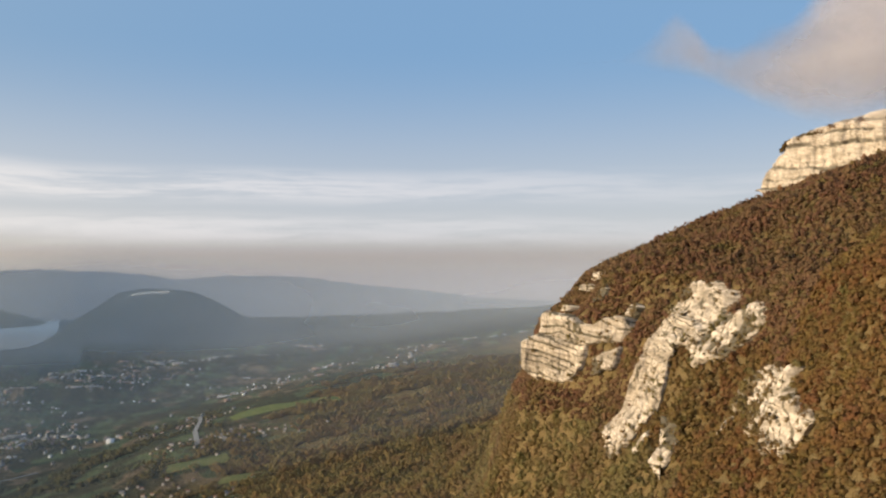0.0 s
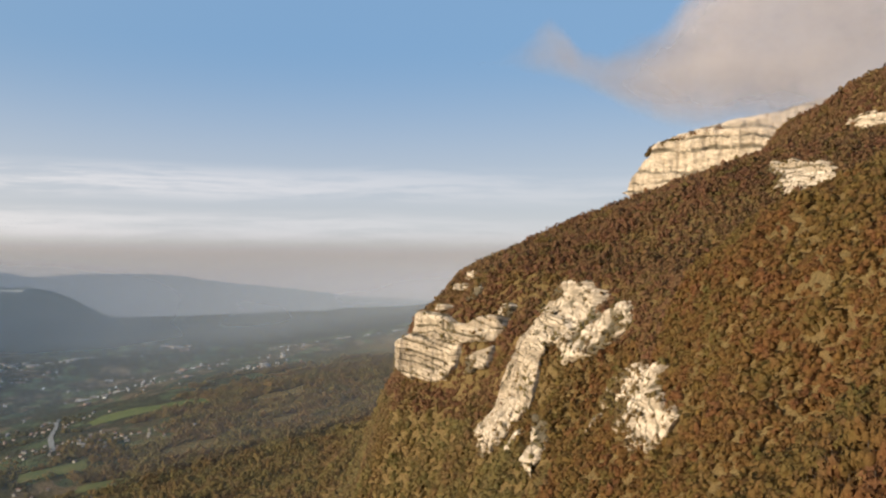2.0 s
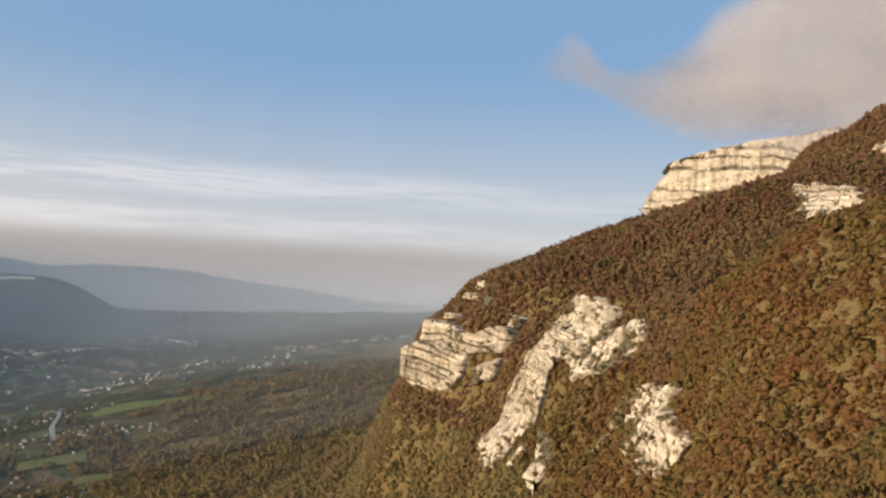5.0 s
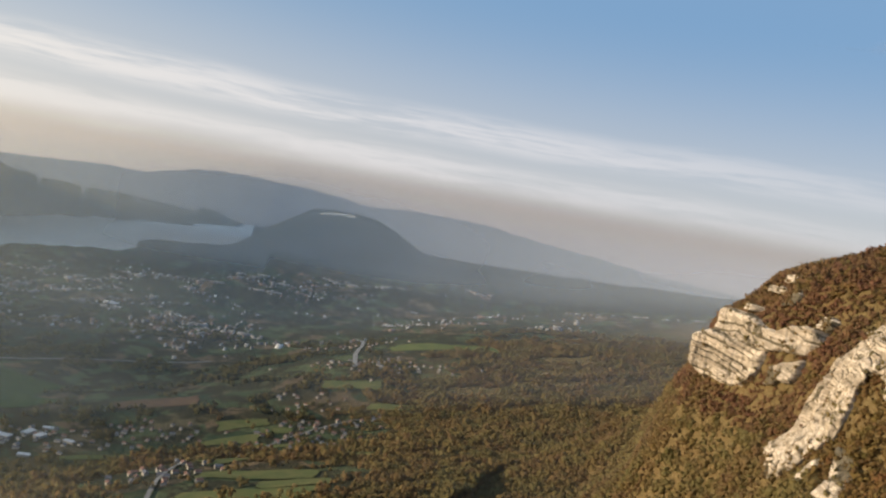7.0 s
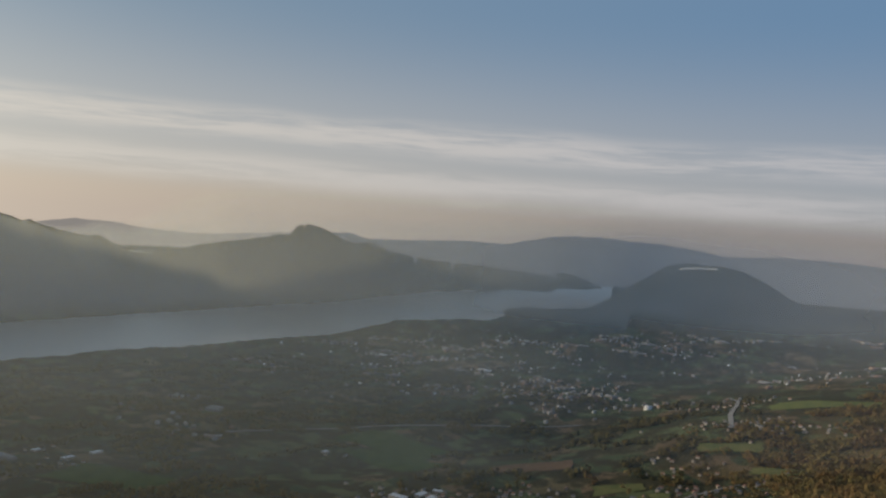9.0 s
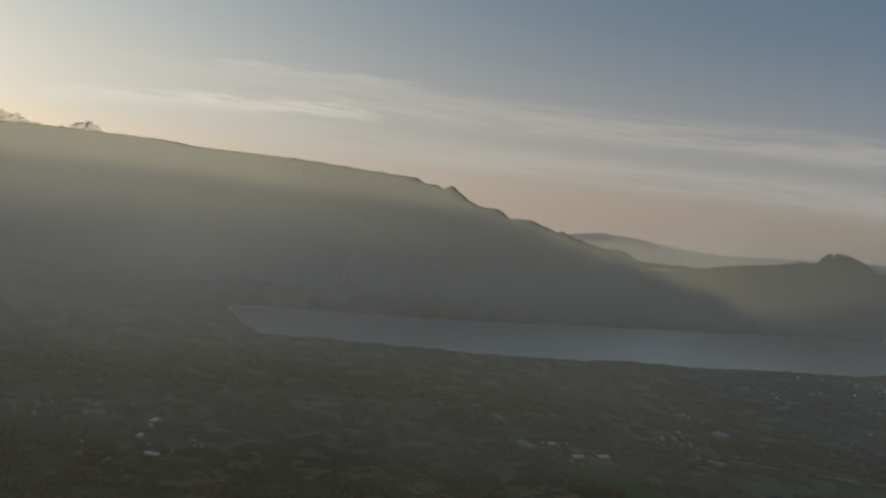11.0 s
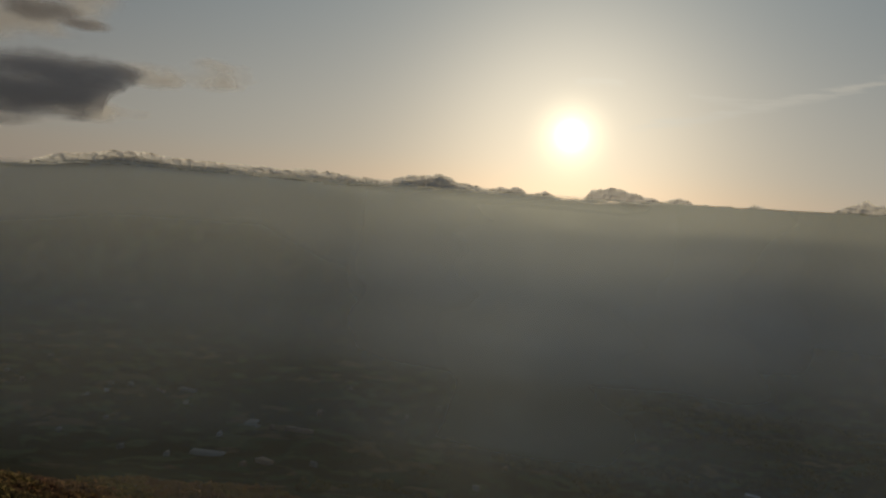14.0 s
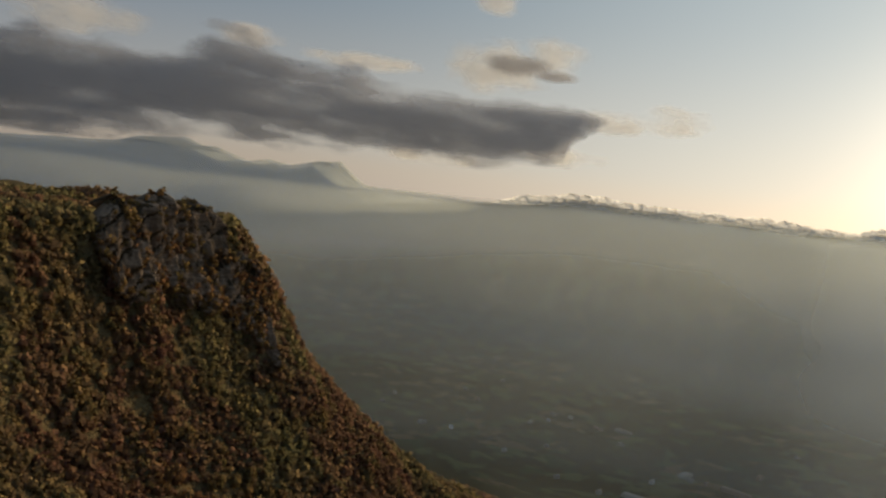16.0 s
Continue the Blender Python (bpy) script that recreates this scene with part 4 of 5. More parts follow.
def make_forests():
    # flank beside the first view
    x, y = scatter(-320, 820, 120, 1560, 4.1, 1, True)
    b, s, d = (bearing(x, y) + 180) % 360 - 180, x - contour(y), np.hypot(x, y)
    dice = np.random.RandomState(7).uniform(0, 1, len(x))
    keep = (~on_rock(x, y) | (dice < np.where(y < 760, 0.15, 0.04))) & (~on_grove(x, y) | (dice < 0.45))
    seen = (b < 16) & (b > -39) & (s < 600) & (s > -460) & keep
    low = (land(x, y) < -150) & (y > 620)
    near = seen & (d < 390)
    forest("slope_forest", x[near], y[near], 3.1, 46, LEAF, "rust and ochre autumn broadleaf forest on a steep slope", 1)
    mid = seen & (d >= 390) & (d < 640) & ~low
    back = (y > 600 + 60 * fbm(x / 90, y / 90, 2, 5)) & (s > -45) | (y > 830)
    forest("slope_forest", x[mid], y[mid], 2.9, 22, LEAF, "ochre and olive autumn forest on a steep slope", 2)
    thin = np.random.RandomState(9).uniform(0, 1, len(x)) < 0.92
    far = seen & (d >= 640) & ~low & thin
    half = far & back
    forest("slope_forest", x[half], y[half], 3.0, 7, LEAF_FAR, "rust-brown autumn forest on a steep slope", 15)
    far = far & ~back
    forest("slope_forest", x[far], y[far], 3.0, 7, LEAF, "ochre autumn forest on a steep slope", 5)
    low = seen & (d >= 390) & low & thin
    forest("valley_wood", x[low], y[low], 3.3, 7, LEAF_LOW, "olive autumn woodland below the cliffs", 16, 14.0)
    p = np.array(SHRUBS)
    b = bearing(p[:, 0], p[:, 1])
    north, south = (b > 300) | (b < 60), (b > 100) & (b < 200)
    plant("ledge_shrubs", p[north, 0], p[north, 1], p[north, 2] - 1, np.ones(north.sum()), 2.0, 9, LEAF_LOW, "olive shrubs on the ledges of the cliffs", 21)
    plant("ledge_shrubs", p[south, 0], p[south, 1], p[south, 2] - 1, np.ones(south.sum()), 2.6, 9, LEAF, "brown shrubs on the ledges of a dark cliff", 22)
    # southern spur
    x, y = scatter(-1080, 160, -1000, -180, 4.7, 3, True)
    b, d = bearing(x, y), np.hypot(x, y)
    dice = np.random.RandomState(8).uniform(0, 1, len(x))
    keep = (~on_rock(x, y) | (dice < 0.05)) & (~on_grove(x, y) | (dice < 0.6))
    seen = (b > 126) & (b < 186) & (x - contour(y) > -820) & keep
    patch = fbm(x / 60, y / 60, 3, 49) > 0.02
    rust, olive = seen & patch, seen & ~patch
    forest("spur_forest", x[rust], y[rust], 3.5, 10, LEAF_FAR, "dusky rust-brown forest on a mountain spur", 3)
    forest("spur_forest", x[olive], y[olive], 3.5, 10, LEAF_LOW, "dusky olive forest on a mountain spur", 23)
    # woods on the bench and the valley floor
    x, y = scatter(-1500, 800, 420, 4200, 7.0, 4)
    b, s = (bearing(x, y) + 180) % 360 - 180, x - contour(y)
    clear = np.where(s > -660, -1.0, fbm(x / 150, y / 150, 4, 41) + 0.0010 * (-s - 800 - 350 * step(y, 1400, 2400)))
    hedge = np.abs(fbm(x / 70, y / 70, 3, 47)) < 0.045 + 0.3 * np.maximum(0, 0.5 - farmed(x, y))
    seen = (b > -14) & (b < 46) & (s < -455) & (clear < 0.03) & ~on_open(x, y) & ((farmed(x, y) < 0.3) | hedge)
    near = seen & (np.hypot(x, y) < 1700)
    forest("valley_wood", x[near], y[near], 4.1, 9, LEAF_LOW, "olive and brown woodland on the valley bench", 4, 34.0)
    far = seen & ~near
    forest("valley_wood", x[far], y[far], 4.6, 6, LEAF_LOW, "olive and brown woodland on the valley bench", 24, 34.0)
    # groves and hedges farther out
    x, y = scatter(-3600, -200, -900, 3600, 17.0, 6)
    b = bearing(x, y)
    clear = np.abs(fbm(x / 260, y / 260, 4, 45)) - 0.075
    seen = (b > 14) & (b < 128) & (clear < 0.0) & (x - contour(y) < -900) & ~on_open(x, y)
    forest("valley_wood", x[seen], y[seen], 7.5, 6, HEDGE, "hedges and groves among the valley fields", 8)


# ---- fields, roads and villages ----
FIELDS = [(-525, 2900, 350, 200, 18, 0), (-420, 1150, 170, 60, 5, 1), (-350, 1095, 90, 46, 12, 1), (-700, 1690, 120, 70, 20, 1), (-560, 1650, 80, 50, 35, 1), (-640, 1790, 70, 50, 10, 1), (-520, 1260, 80, 44, 60, 1), (-500, 1510, 150, 75, 15, 1), (-390, 1035, 170, 50, 8, 1), (-1449, 1977, 300, 150, -20, 2), (-745, 1860, 110, 60, 30, 1), (-640, 1620, 100, 60, 30, 1),
          (-1590, 2150, 380, 170, -10, 2), (-330, 1350, 90, 46, 20, 1), (-470, 2080, 110, 50, 10, 1), (-1038, 2001, 190, 120, 25, 3), (-1750, 1300, 300, 170, 12, 2), (-620, 2230, 150, 60, 15, 1), (-860, 1500, 150, 70, 40, 1), (-1300, 1250, 180, 110, 5, 2)]
PLOTS = []


def field_material(name, a, b):
    m, n = material(name)
    place_ = n.add("ShaderNodeNewGeometry").outputs["Position"]
    rows = n.add("ShaderNodeTexWave", {"Vector": place_, "Scale": 0.09, "Distortion": 1.5, "Detail": 2.0})
    patch = n.noise(place_, 0.03, 5.0, 0.6)
    c = n.mix(n.span(patch, 0.35, 0.65), rgb(*a), rgb(*b))
    c = n.mix(n.math("MULTIPLY", rows.outputs[1], 0.18), c, rgb(*[v * 0.6 for v in a]))
    finish(n, n.add("ShaderNodeBsdfDiffuse", {"Color": c}))
    return m


FIELD_LOOKS = [(field_material("mown_meadow", (0.096, 0.116, 0.044), (0.128, 0.136, 0.052)), "pale green mown meadow beside woods"), (field_material("pasture", (0.092, 0.104, 0.044), (0.124, 0.120, 0.052)), "sunlit green pasture between hedges"),
               (field_material("ley", (0.040, 0.068, 0.024), (0.064, 0.088, 0.032)), "dark green meadow on the valley floor"), (field_material("stubble", (0.136, 0.088, 0.056), (0.104, 0.072, 0.048)), "bare brown ploughed field")]


def drape(x, y, lift):
    X, Y, Z, _ = place(x, y, land(x, y) + lift)
    return np.stack([X, Y, Z], -1)


def make_field(cx, cy, w, h, turn, look_):
    u, v = np.meshgrid(np.linspace(-1, 1, 30), np.linspace(-1, 1, 20))
    ragged = 1 + 0.16 * fbm(u * 2 + cx, v * 2 + cy, 3, 77)
    px, py = u * w / 2 * ragged, v * h / 2 * ragged
    c, s = math.cos(radians(turn)), math.sin(radians(turn))
    mat, label = FIELD_LOOKS[look_]
    ob = mesh_object("field", drape(cx + px * c - py * s, cy + px * s + py * c, 2.0).reshape(-1, 3), grid_faces(20, 30), mat, smooth=True)
    tagged(ob, label, "field", kind="structure")


for f_ in FIELDS:
    make_field(*f_)

ASPHALT = plain("asphalt", (0.20, 0.19, 0.18))


def make_road(points, width):
    p = np.array(points, float)
    t = np.linspace(0, len(p) - 1, 90)
    x, y = np.interp(t, range(len(p)), p[:, 0]), np.interp(t, range(len(p)), p[:, 1])
    soft = np.ones(13) / 13
    x, y = np.convolve(np.pad(x, 6, "edge"), soft, "valid"), np.convolve(np.pad(y, 6, "edge"), soft, "valid")
    nx, ny = np.gradient(y), -np.gradient(x)
    ln = np.hypot(nx, ny)
    rows = [drape(x + nx / ln * o, y + ny / ln * o, 2.6) for o in (-width / 2, 0, width / 2)]
    ob = mesh_object("road", np.stack(rows).reshape(-1, 3), grid_faces(3, 90), ASPHALT, smooth=True)
    tagged(ob, "grey country road across the valley", "road", kind="structure")


make_road([(-1120, 3911), (-960, 3500), (-874, 3169), (-760, 2700), (-654, 2353)], 14)
make_road([(-2150, 1900), (-1900, 2200), (-1650, 2500), (-1300, 2900)], 16)
make_road([(-430, 2100), (-540, 1900), (-600, 1700), (-600, 1400), (-560, 1150), (-500, 1000)], 6)


def box_mesh(bm, x0, x1, y0, y1, z0, z1):
    v = [bm.verts.new(q) for q in ((x0, y0, z0), (x1, y0, z0), (x1, y1, z0), (x0, y1, z0), (x0, y0, z1), (x1, y0, z1), (x1, y1, z1), (x0, y1, z1))]
    for f in ((3, 2, 1, 0), (4, 5, 6, 7), (0, 1, 5, 4), (1, 2, 6, 5), (2, 3, 7, 6), (3, 0, 4, 7)):
        bm.faces.new([v[i] for i in f])


def part(name, bm, mat, parent, label=""):
    me = bpy.data.meshes.new(name)
    bmesh.ops.recalc_face_normals(bm, faces=bm.faces)
    bm.to_mesh(me)
    bm.free()
    me.materials.append(mat)
    ob = new(name, me)
    ob.parent = parent
    if label:
        ob["label"] = label
    return ob


GLASS = plain("window_glass", (0.05, 0.06, 0.07), 0.15)


def make_house(length, width, eaves, pitch, roof_mat, label):
    """A house with walls, an overhanging gable roof, a chimney, windows and a door; ridge along x."""
    house = tagged(new("house"), label, "house", "village houses")
    l, w = length / 2, width / 2
    ridge = eaves + w * pitch
    bm = bmesh.new()
    v = [bm.verts.new(q) for q in ((-l, -w, -2), (l, -w, -2), (l, w, -2), (-l, w, -2), (-l, -w, eaves), (l, -w, eaves), (l, w, eaves), (-l, w, eaves), (-l, 0, ridge), (l, 0, ridge))]
    for f in ((0, 1, 5, 4), (2, 3, 7, 6), (1, 2, 6, 9, 5), (3, 0, 4, 8, 7), (3, 2, 1, 0)):
        bm.faces.new([v[i] for i in f])
    wall = part("wall", bm, PLASTER, house)
    bm = bmesh.new()
    o, t = 0.7, 0.3
    for side in (-1, 1):
        y1, z1 = side * (w + o), eaves - o * pitch
        q = [bm.verts.new(p) for p in ((-l - o, 0, ridge), (l + o, 0, ridge), (l + o, y1, z1), (-l - o, y1, z1), (-l - o, 0, ridge + t), (l + o, 0, ridge + t), (l + o, y1, z1 + t), (-l - o, y1, z1 + t))]
        for f in ((0, 1, 2, 3), (4, 7, 6, 5), (0, 3, 7, 4), (1, 5, 6, 2), (2, 6, 7, 3)):
            bm.faces.new([q[i] for i in f])
    roof = part("roof", bm, roof_mat, house)
    bm = bmesh.new()
    box_mesh(bm, l * 0.4, l * 0.4 + 0.9, -0.9, 0.0, ridge - 1.2, ridge + 1.3)
    part("chimney", bm, PLASTER, roof)
    for x in (-l * 0.55, l * 0.1, l * 0.6):
        bm = bmesh.new()
        box_mesh(bm, x - 0.6, x + 0.6, -w - 0.06, -w + 0.1, 1.0, 2.5)
        part("window", bm, GLASS, wall)
    bm = bmesh.new()
    box_mesh(bm, -l * 0.22 - 0.5, -l * 0.22 + 0.5, -w - 0.06, -w + 0.1, 0, 2.1)
    part("door", bm, BARK, wall)
    return house


def make_hall(length, width, eaves):
    """A long flat-roofed hall."""
    hall = tagged(new("hall"), "long low commercial hall with a pale sheet roof", "building", "commercial halls")
    l, w = length / 2, width / 2
    bm = bmesh.new()
    box_mesh(bm, -l, l, -w, w, -2, eaves)
    part("wall", bm, PLASTER, hall)
    bm = bmesh.new()
    box_mesh(bm, -l - 0.4, l + 0.4, -w - 0.4, w + 0.4, eaves, eaves + 0.7)
    part("roof", bm, METAL_ROOF, hall)
    return hall


SLATE = plain("slate", (0.16, 0.15, 0.16), 0.6)
HOUSES = [make_house(13, 9, 5.5, 0.55, TILE, "plastered village house with a red-brown tiled roof"), make_house(10, 8.5, 5.8, 0.6, TILE, "small plastered house with a red-brown tiled roof"),
          make_house(16, 10, 6.0, 0.5, SLATE, "long plastered farmhouse with a dark slate roof"), make_house(11, 9, 6.0, 0.55, SLATE, "plastered village house with a dark slate roof")]
HALLS = [make_hall(46, 22, 7), make_hall(30, 18, 6)]


def spot(x, y, turn):
    X, Y, Z, k = place(np.array(x, float), np.array(y, float), land(np.array([x]), np.array([y]))[0])
    return pose(float(X), float(Y), float(Z), 0, 0, turn) @ Matrix.Scale(0.85 * float(k), 4)


def settle(cx, cy, rx, ry, count, seed, tiled=0.75, halls=0, turn=0):
    rnd = random.Random(seed)
    done = []
    tries = 0
    while len(done) < count and tries < 4000:
        tries += 1
        x, y = rnd.gauss(cx, rx * 0.5), rnd.gauss(cy, ry * 0.5)
        gap = 42 if len(done) < halls else 17
        if any(math.hypot(x - a, y - b) < gap for a, b in done + PLOTS):
            continue
        if len(done) < halls:
            src = rnd.choice(HALLS)
        else:
            src = HOUSES[rnd.randrange(2)] if rnd.random() < tiled else HOUSES[2 + rnd.randrange(2)]
        m = spot(x, y, turn + rnd.choice((0, 90, 180, 270)) + rnd.uniform(-14, 14))
        if src["used"]:
            copy_thing(src, m)
        else:
            src.matrix_basis = m
            src["used"] = 1
        done.append((x, y))
    PLOTS.extend(done)


for h_ in HOUSES + HALLS:
    h_["used"] = 0
settle(-560, 1790, 130, 230, 56, 1, turn=20)
settle(-690, 2060, 90, 90, 16, 2)
settle(-552, 1165, 70, 70, 26, 3, turn=35)
settle(-1060, 1570, 150, 110, 50, 4, tiled=0.2, halls=6, turn=10)
settle(-890, 1750, 110, 80, 32, 5, turn=15)
settle(-600, 2440, 230, 100, 50, 6, tiled=0.6)
settle(-890, 3200, 200, 160, 16, 7)
settle(-2060, 1330, 160, 90, 14, 8, tiled=0.3, halls=3)
settle(-2130, 240, 220, 130, 14, 9, tiled=0.3, halls=4, turn=60)
settle(-2130, -280, 200, 180, 8, 10, tiled=0.3, halls=2)
settle(-1604, 1895, 60, 60, 3, 11, tiled=0.3, halls=1)
for h_ in list(bpy.data.objects):
    if "used" in h_:
        del h_["used"]


def far_town(name, spots, label, seed):
    """Roofs too far off to tell apart: small gabled blocks in one object."""
    rnd = np.random.RandomState(seed)
    vs, fs, n = [], [], 0
    for cx, cy, rx, ry, count, long_ in spots:
        for _ in range(count):
            x, y = rnd.normal(cx, rx * 0.5), rnd.normal(cy, ry * 0.5)
            if near_shore(np.array(y)) + 60 > x > far_shore(np.array(y)) - 60 and y > 820:
                continue
            if fbm(np.array(x / 240), np.array(y / 240), 3, 61) < 0.02:
                continue
            big = rnd.uniform() < long_
            l, w, h = (rnd.uniform(18, 40), rnd.uniform(8, 14), rnd.uniform(6, 9)) if big else (rnd.uniform(5, 8), rnd.uniform(4, 5.5), rnd.uniform(5, 9))
            t = rnd.choice([0.2, 1.77]) + rnd.normal(0, 0.15)
            c, s = math.cos(t), math.sin(t)
            X, Y, Z, k = place(np.array(x), np.array(y), land(np.array([x]), np.array([y]))[0])
            top = h + (0 if big else 3)
            for px, py, pz in ((-l, -w, -6), (l, -w, -6), (l, w, -6), (-l, w, -6), (-l, -w, h), (l, -w, h), (l, w, h), (-l, w, h), (-l, 0, top), (l, 0, top)):
                vs.append((X + k * (px * c - py * s), Y + k * (px * s + py * c), Z + k * pz))
            for f in ((0, 1, 5, 4), (2, 3, 7, 6), (1, 2, 6, 5), (3, 0, 4, 7), (4, 5, 9, 8), (7, 8, 9, 6)):
                fs.append([n + i for i in f])
            n += 10
    ob = mesh_object(name, vs, fs, TOWN)
    tagged(ob, label, "town", kind="stuff")


def town_material():
    m, n = material("town_roofs")
    rand = n.add("ShaderNodeNewGeometry").outputs["Random Per Island"]
    ramp = n.add("ShaderNodeValToRGB", {0: rand})
    ramp.color_ramp.interpolation = "CONSTANT"
    e = ramp.color_ramp.elements
    tones = [(0.0, (0.24, 0.22, 0.20)), (0.3, (0.18, 0.11, 0.08)), (0.55, (0.13, 0.125, 0.13)), (0.86, (0.32, 0.31, 0.30)), (0.96, (0.6, 0.59, 0.58))]
    while len(e) < len(tones):
        e.new(0.5)
    for q, (p, c) in zip(e, tones):
        q.position, q.color = p, rgb(*c)
    finish(n, n.add("ShaderNodeBsdfPrincipled", {"Base Color": ramp.outputs[0], "Roughness": 0.5}))
    return m


TOWN = town_material()
far_town("distant_town", [(-2950, 4600, 900, 1000, 800, 0.10), (-2600, 5800, 900, 700, 560, 0.15), (-2300, 3600, 700, 700, 260, 0.06), (-1500, 3600, 500, 600, 200, 0.06), (-1250, 4700, 600, 600, 200, 0.08)], "distant lakeside town of pale houses", 1)
far_town("distant_town", [(-2200, 7200, 400, 250, 60, 0.6), (-1600, 7350, 300, 160, 50, 0.6), (-1300, 8200, 300, 160, 40, 0.6), (100, 6850, 420, 200, 90, 0.05), (-700, 5600, 500, 500, 110, 0.08), (-300, 4600, 300, 300, 50, 0.05)], "scattered far villages and long pale halls", 2)
far_town("distant_town", [(-2560, 2170, 300, 160, 70, 0.2), (-2070, 1870, 260, 130, 60, 0.05), (-2520, 1170, 350, 160, 60, 0.2), (-2300, 130, 300, 250, 40, 0.25), (-2000, -900, 700, 600, 50, 0.15), (-1500, -1900, 700, 700, 40, 0.15), (-2900, 3300, 500, 300, 120, 0.15)], "far roofs on the hazy valley floor", 3)


make_forests()
plant_groves()

# ---- clouds ----


def cloud_sheets(radii, a0, a1, e0, e1, shape, mat, label):
    """A cloud of several wavy sheets, one behind the other; shape gives its density by bearing and height angle."""
    A, E = np.meshgrid(np.linspace(a0, a1, 90), np.linspace(e0, e1, 46))
    whole = tagged(new("cloud"), label, "cloud", kind="structure")
    for i, r in enumerate(radii):
        R = r * (1 + 0.03 * fbm(A / 9, E / 5, 2, 200 + i))
        a, e = np.radians(A), np.radians(E)
        v = np.stack([-np.sin(a) * R, np.cos(a) * R, CAM_Z + R * np.tan(e)], -1).reshape(-1, 3)
        ob = mesh_object("cloud_sheet", v, grid_faces(*A.shape), mat, whole, smooth=True)
        edge = step(A, a0, a0 + 3) * step(A, a1, a1 - 3) * step(E, e0, e0 + 0.4) * step(E, e1, e1 - 0.5)
        attribute(ob, "thickness", np.where(edge > 0, shape(A, E) * 1.0 - 2 * (1 - edge), -3))


def summit_cloud(A, E):
    low = np.interp(-A, [8, 10, 13, 17, 20, 24, 30.5, 36, 44], [13.3, 13.0, 12.6, 11.8, 10.2, 9.2, 8.9, 9.6, 11])
    high = np.interp(-A, [8, 10, 12, 14, 15, 16, 17, 18.5, 20, 22, 25.5, 30, 44], [13.6, 14.0, 14.7, 16.4, 17.4, 16.2, 14.6, 14.0, 14.6, 15.6, 18, 23, 30])
    high = high + 0.7 * fbm(A / 2, E * 0 + 3, 4, 327)
    m, h = (low + high) / 2, (high - low) / 2
    return np.interp(-A, [8, 13, 18, 22, 26], [-0.05, 0.12, 0.36, 0.7, 0.88]) - 0.62 * np.abs((E - m) / np.maximum(h, 0.2)) ** 2.4


def heap(A, E, spots):
    """Soft blobs of cloud, each a bearing, a height angle and two half widths."""
    return np.max([1.0 - 0.85 * (((A - a) / w) ** 2 + ((E - e) / h) ** 2) for a, e, w, h in spots], axis=0)


def evening_cloud(A, E):
    low = np.interp(A, [138, 139.5, 141, 141.4, 146, 152, 159, 167, 176, 182], [5.7, 5.3, 4.7, 3.1, 2.6, 2.5, 2.2, 1.6, 0.8, 0.4])
    high = np.interp(A, [138, 139, 143.4, 149.4, 155.4, 159.7, 163, 167.4, 171, 175, 179, 182], [6.1, 6.2, 6.4, 6.8, 7.5, 7.4, 8.1, 7.3, 6.9, 6.5, 5.5, 5.0])
    low, high = low + 0.5 * fbm(A / 3, E * 0, 4, 311), high + 0.9 * fbm(A / 4, E * 0 + 3, 4, 317)
    m, h = (low + high) / 2, (high - low) / 2
    streak = fbm((A + 3.0 * E) / 7, (E - 0.12 * A) / 0.9, 4, 331)
    return np.interp(A, [138.6, 139.8, 142.5], [-0.6, 0.45, 0.85]) - 0.8 * np.abs((E - m) / np.maximum(h, 0.2)) ** 2.4 + 0.75 * streak * np.interp(A, [150, 166], [0.6, 1.3])


def cream_cloud(A, E):
    body = heap(A, E, ((146.5, 8.7, 4.5, 1.9), (143.4, 9.6, 2.5, 1.5), (135.0, 6.4, 2.4, 1.0), (139.0, 6.0, 2.6, 0.9), (173.0, 8.2, 4.5, 1.5), (162.5, 8.5, 2.6, 0.8), (155.0, 7.9, 4.0, 0.7), (142.5, 3.5, 3.5, 0.8), (150.0, 2.5, 6.0, 0.6), (147.0, 12.6, 1.5, 0.9)))
    return body * 0.9 - 0.1 + 0.55 * fbm(A / 2.2, E / 0.9, 4, 341)


def core_cloud(A, E):
    return heap(A, E, ((145.3, 8.9, 2.6, 0.75), (143.0, 8.4, 1.6, 0.4))) * 0.8 + 0.5 * fbm(A / 2.0, E / 0.7, 4, 347)


cloud_sheets((4480, 4540), 129, 182, 1, 14.5, cream_cloud, cloud_material("cream_cloud", 0.006, 0.0, 1.0, 1.8, 1.3, (0.98, 0.91, 0.80), 5.0, 0.5), "thin cream evening cloud")
cloud_sheets((1480, 1540, 1600), -46, -6, 8, 26, summit_cloud, cloud_material("summit_cloud", 0.007, -0.1, 1.05, 1.2, 1.25, (0.56, 0.52, 0.545), 5.0), "soft pink-grey cloud clinging to the mountain top")
cloud_sheets((4250, 4330, 4400), 133, 184, 0.5, 12, evening_cloud, cloud_material("evening_cloud", 0.0055, -0.3, 0.9, 3.4, 1.3, (0.44, 0.44, 0.46), 5.0, 0.72), "dark grey evening cloud with glowing edges")


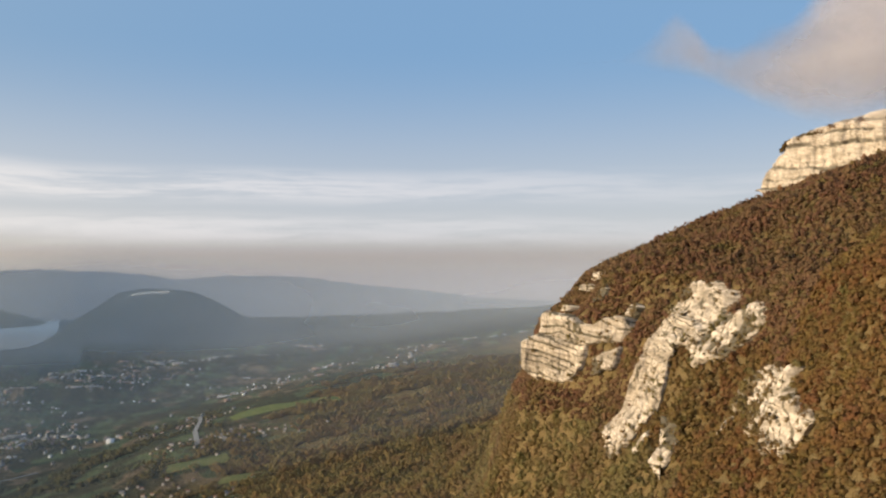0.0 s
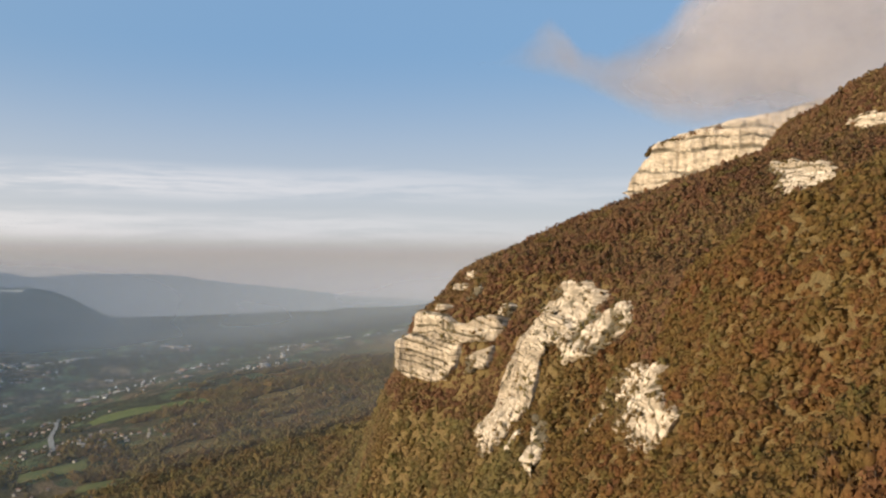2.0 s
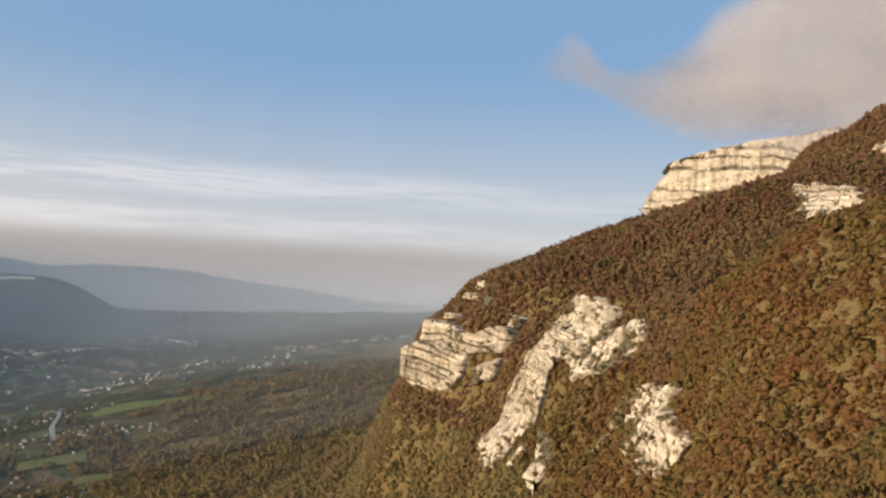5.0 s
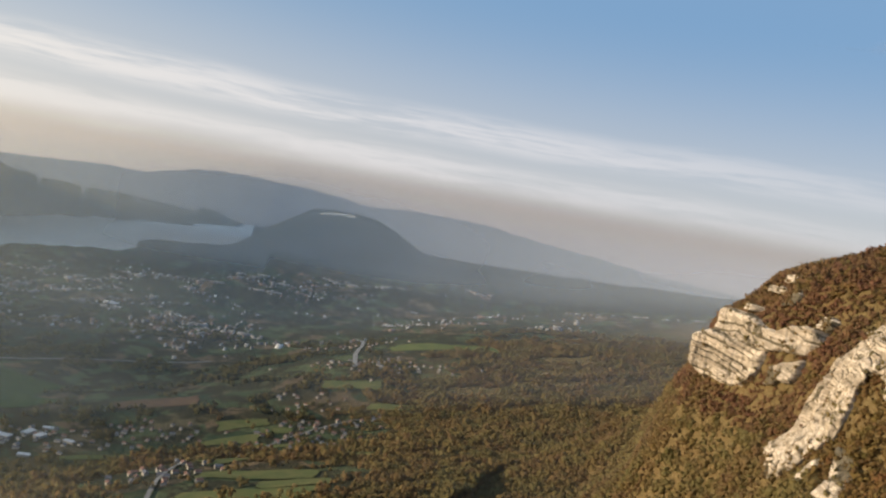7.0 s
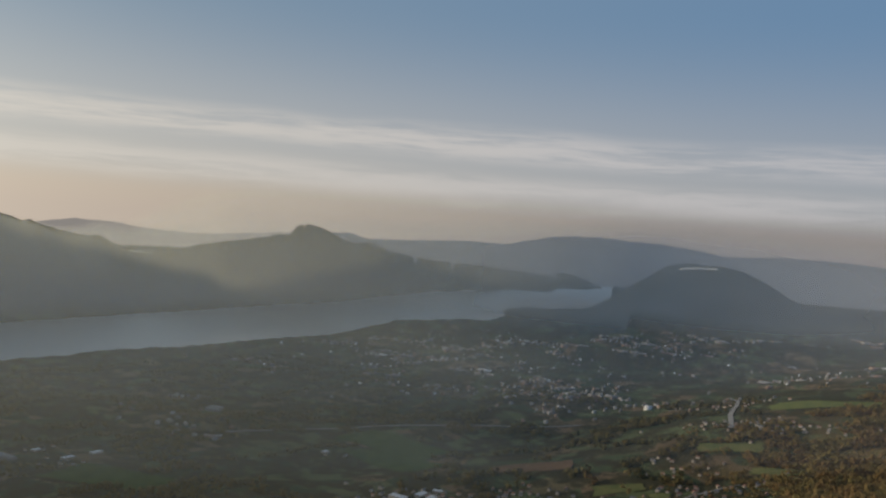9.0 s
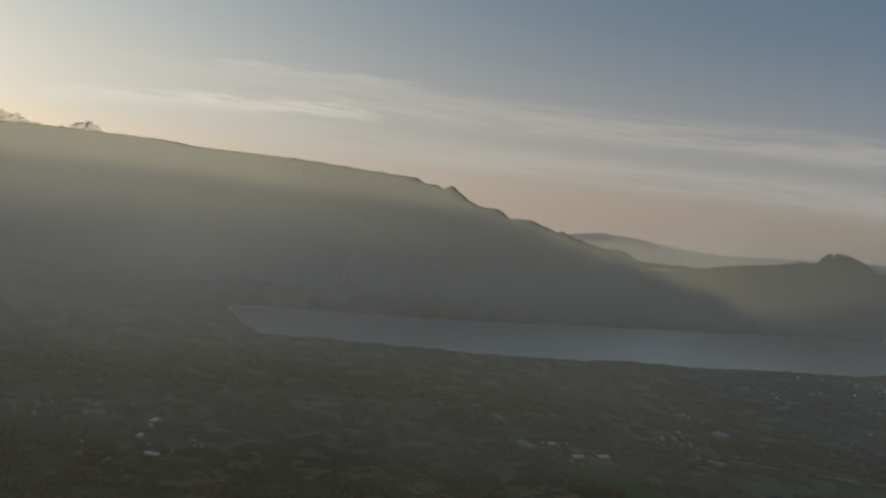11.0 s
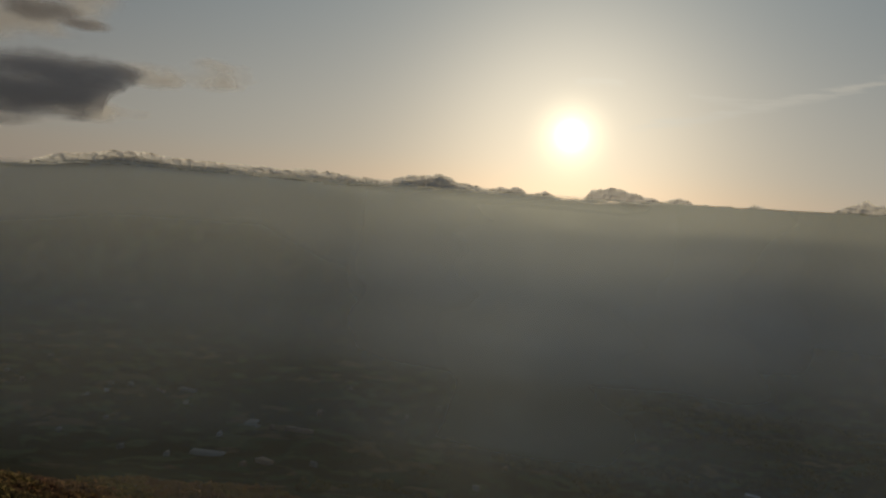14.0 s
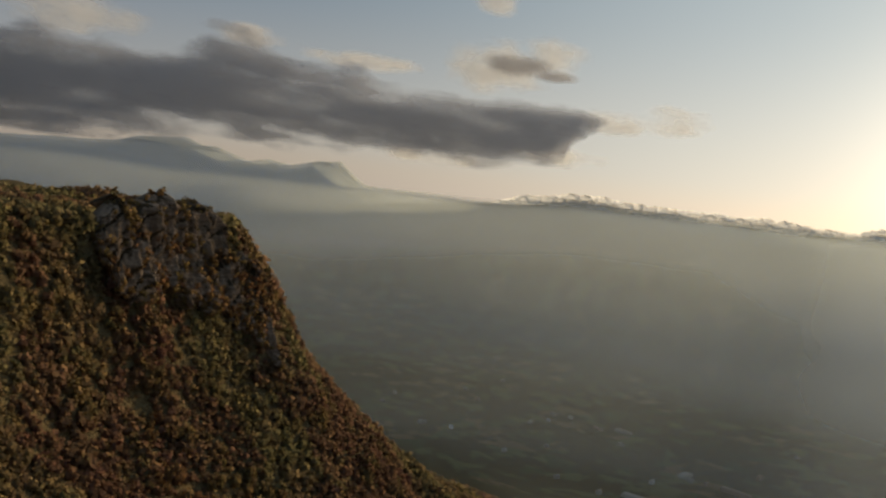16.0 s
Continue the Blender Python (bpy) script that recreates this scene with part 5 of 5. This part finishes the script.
def bank_line(A):
    """Height angle of the heaped clouds along the ridge."""
    return np.interp(A, [87.5, 88.6, 89.8, 91, 92, 93.2, 94.4, 95.6, 96.4, 99.6, 100.6, 101.4, 104.2, 105, 106.2, 107.9, 109.3, 110.6, 111.1, 112.2, 113.6, 114.6, 115.3, 117, 119.1, 120.4, 122.7, 123.6, 125.8, 127.4, 134, 136.9, 138.9, 140.9, 142.7, 144.1, 145.6, 147],
                     [0.9, 1.3, 1.85, 1.25, 1.3, 1.4, 1.8, 1.3, 0.9, 0.8, 1.12, 0.8, 0.8, 1.12, 0.85, 1.25, 1.46, 1.2, 0.62, 0.5, 0.88, 0.72, 1.04, 0.8, 1.04, 1.48, 1.17, 0.87, 0.85, 0.97, 1.0, 0.96, 1.23, 1.17, 0.8, 0.7, 0.15, -0.4])


cloud_sheets((4440, 4460), 136, 152, 6.5, 11.5, core_cloud, cloud_material("shaded_cloud", 0.006, 0.0, 1.0, 1.8, 1.0, (0.50, 0.46, 0.43)), "small grey cloud in a cream fringe")


def cumulus_bank():
    """A low bank of heaped cloud lying along the western ridge, its thin upper edge lit from behind."""
    bank = tagged(new("cloud_bank"), "heaped grey clouds with bright rims along a ridge", "cloud", kind="structure")
    for r, drop, a0, a1, seed in ((4330, 0.0, 87.6, 147.0, 401), (4296, 0.32, 111.5, 143.5, 431), (4262, 0.62, 121.0, 140.5, 461)):
        A, F = np.meshgrid(np.arange(a0, a1, 0.06), np.linspace(0.06, 0.5 * math.pi, 20))
        a = np.radians(A)
        puff = 0.22 * np.abs(fbm(A / 1.1, A * 0 + 4, 3, seed + 2)) + 0.16 * np.abs(fbm(A / 0.5, A * 0 + 9, 2, seed + 8))
        top = bank_line(A) - drop + 0.2 * (drop > 0) * fbm(A / 2.4, A * 0, 3, seed) - 0.10 + puff
        top = top - 1.5 * (1 - step(np.minimum(A - a0, a1 - A), 0, 1.2))
        H = F / F.max()
        z = r * np.tan(np.radians(top - 0.9 + 0.9 * H))
        R = r - 60 * np.abs(fbm(A / 0.7, z / 26, 3, seed + 4)) - 16 * (1 - H)
        ob = mesh_object("cloud_body", np.stack([-np.sin(a) * R, np.cos(a) * R, CAM_Z + z], -1).reshape(-1, 3), grid_faces(*A.shape)[:, ::-1], PUFF, bank, smooth=True)
        crown_ = z.max(axis=0)[None]
        attribute(ob, "thinness", step(crown_ - z, 13 + 14 * fbm(A / 0.9, A * 0 + 6, 3, seed + 6), 0))


def puff_material():
    m, n = material("cumulus")
    place_ = n.add("ShaderNodeNewGeometry").outputs["Position"]
    bump = n.add("ShaderNodeBump", {"Height": n.noise(place_, 0.08, 5.0), "Strength": 0.7, "Distance": 8.0})
    diff = n.add("ShaderNodeBsdfDiffuse", {"Color": rgb(0.82, 0.79, 0.74), "Normal": bump})
    trans = n.add("ShaderNodeBsdfTranslucent", {"Color": rgb(0.92, 0.88, 0.80)})
    thin = n.add("ShaderNodeAttribute", attribute_name="thinness").outputs["Fac"]
    finish(n, n.add("ShaderNodeMixShader", {0: n.span(thin, 0.0, 1.0, 0.5, 1.0), 1: diff, 2: trans}))
    return m


PUFF = puff_material()
cumulus_bank()


def rim_trees():
    """Dark wood along the top of the plateau's rim."""
    rnd = np.random.RandomState(12)
    vs, fs, hs, sides, n = [], [], [], [], 0
    kinds = [crown(900 + i, 8) for i in range(6)]
    line = np.array(FACES[RIM][0])
    for i in range(900):
        u = rnd.uniform(1.6, len(line) - 1.01)
        a, b = line[int(u)], line[int(u) + 1]
        p = a + (b - a) * (u - int(u))
        back = rnd.uniform(18, 60)
        v, f, w = kinds[i % 6]
        sides.append(w)
        r = rnd.uniform(3.5, 6)
        vs.append(v * r + np.array([p[0] + back * 0.5, p[1] + back * 0.85, CAM_Z + p[3] - 16 + back * 0.22]))
        fs.append(f + n)
        hs.append(np.full(len(v), rnd.uniform()))
        n += len(v)
    ob = mesh_object("rim_forest", np.concatenate(vs), np.concatenate(fs), LEAF)
    lay_sides(ob, np.concatenate(sides))
    attribute(ob, "tint", np.concatenate(hs))
    tagged(ob, "brown wood along the edge of the plateau", "forest", kind="stuff")


RIM = [i for i, f in enumerate(FACES) if f[0][:, 1].max() > 1700 and f[0][:, 1].max() < 2200][0]
rim_trees()
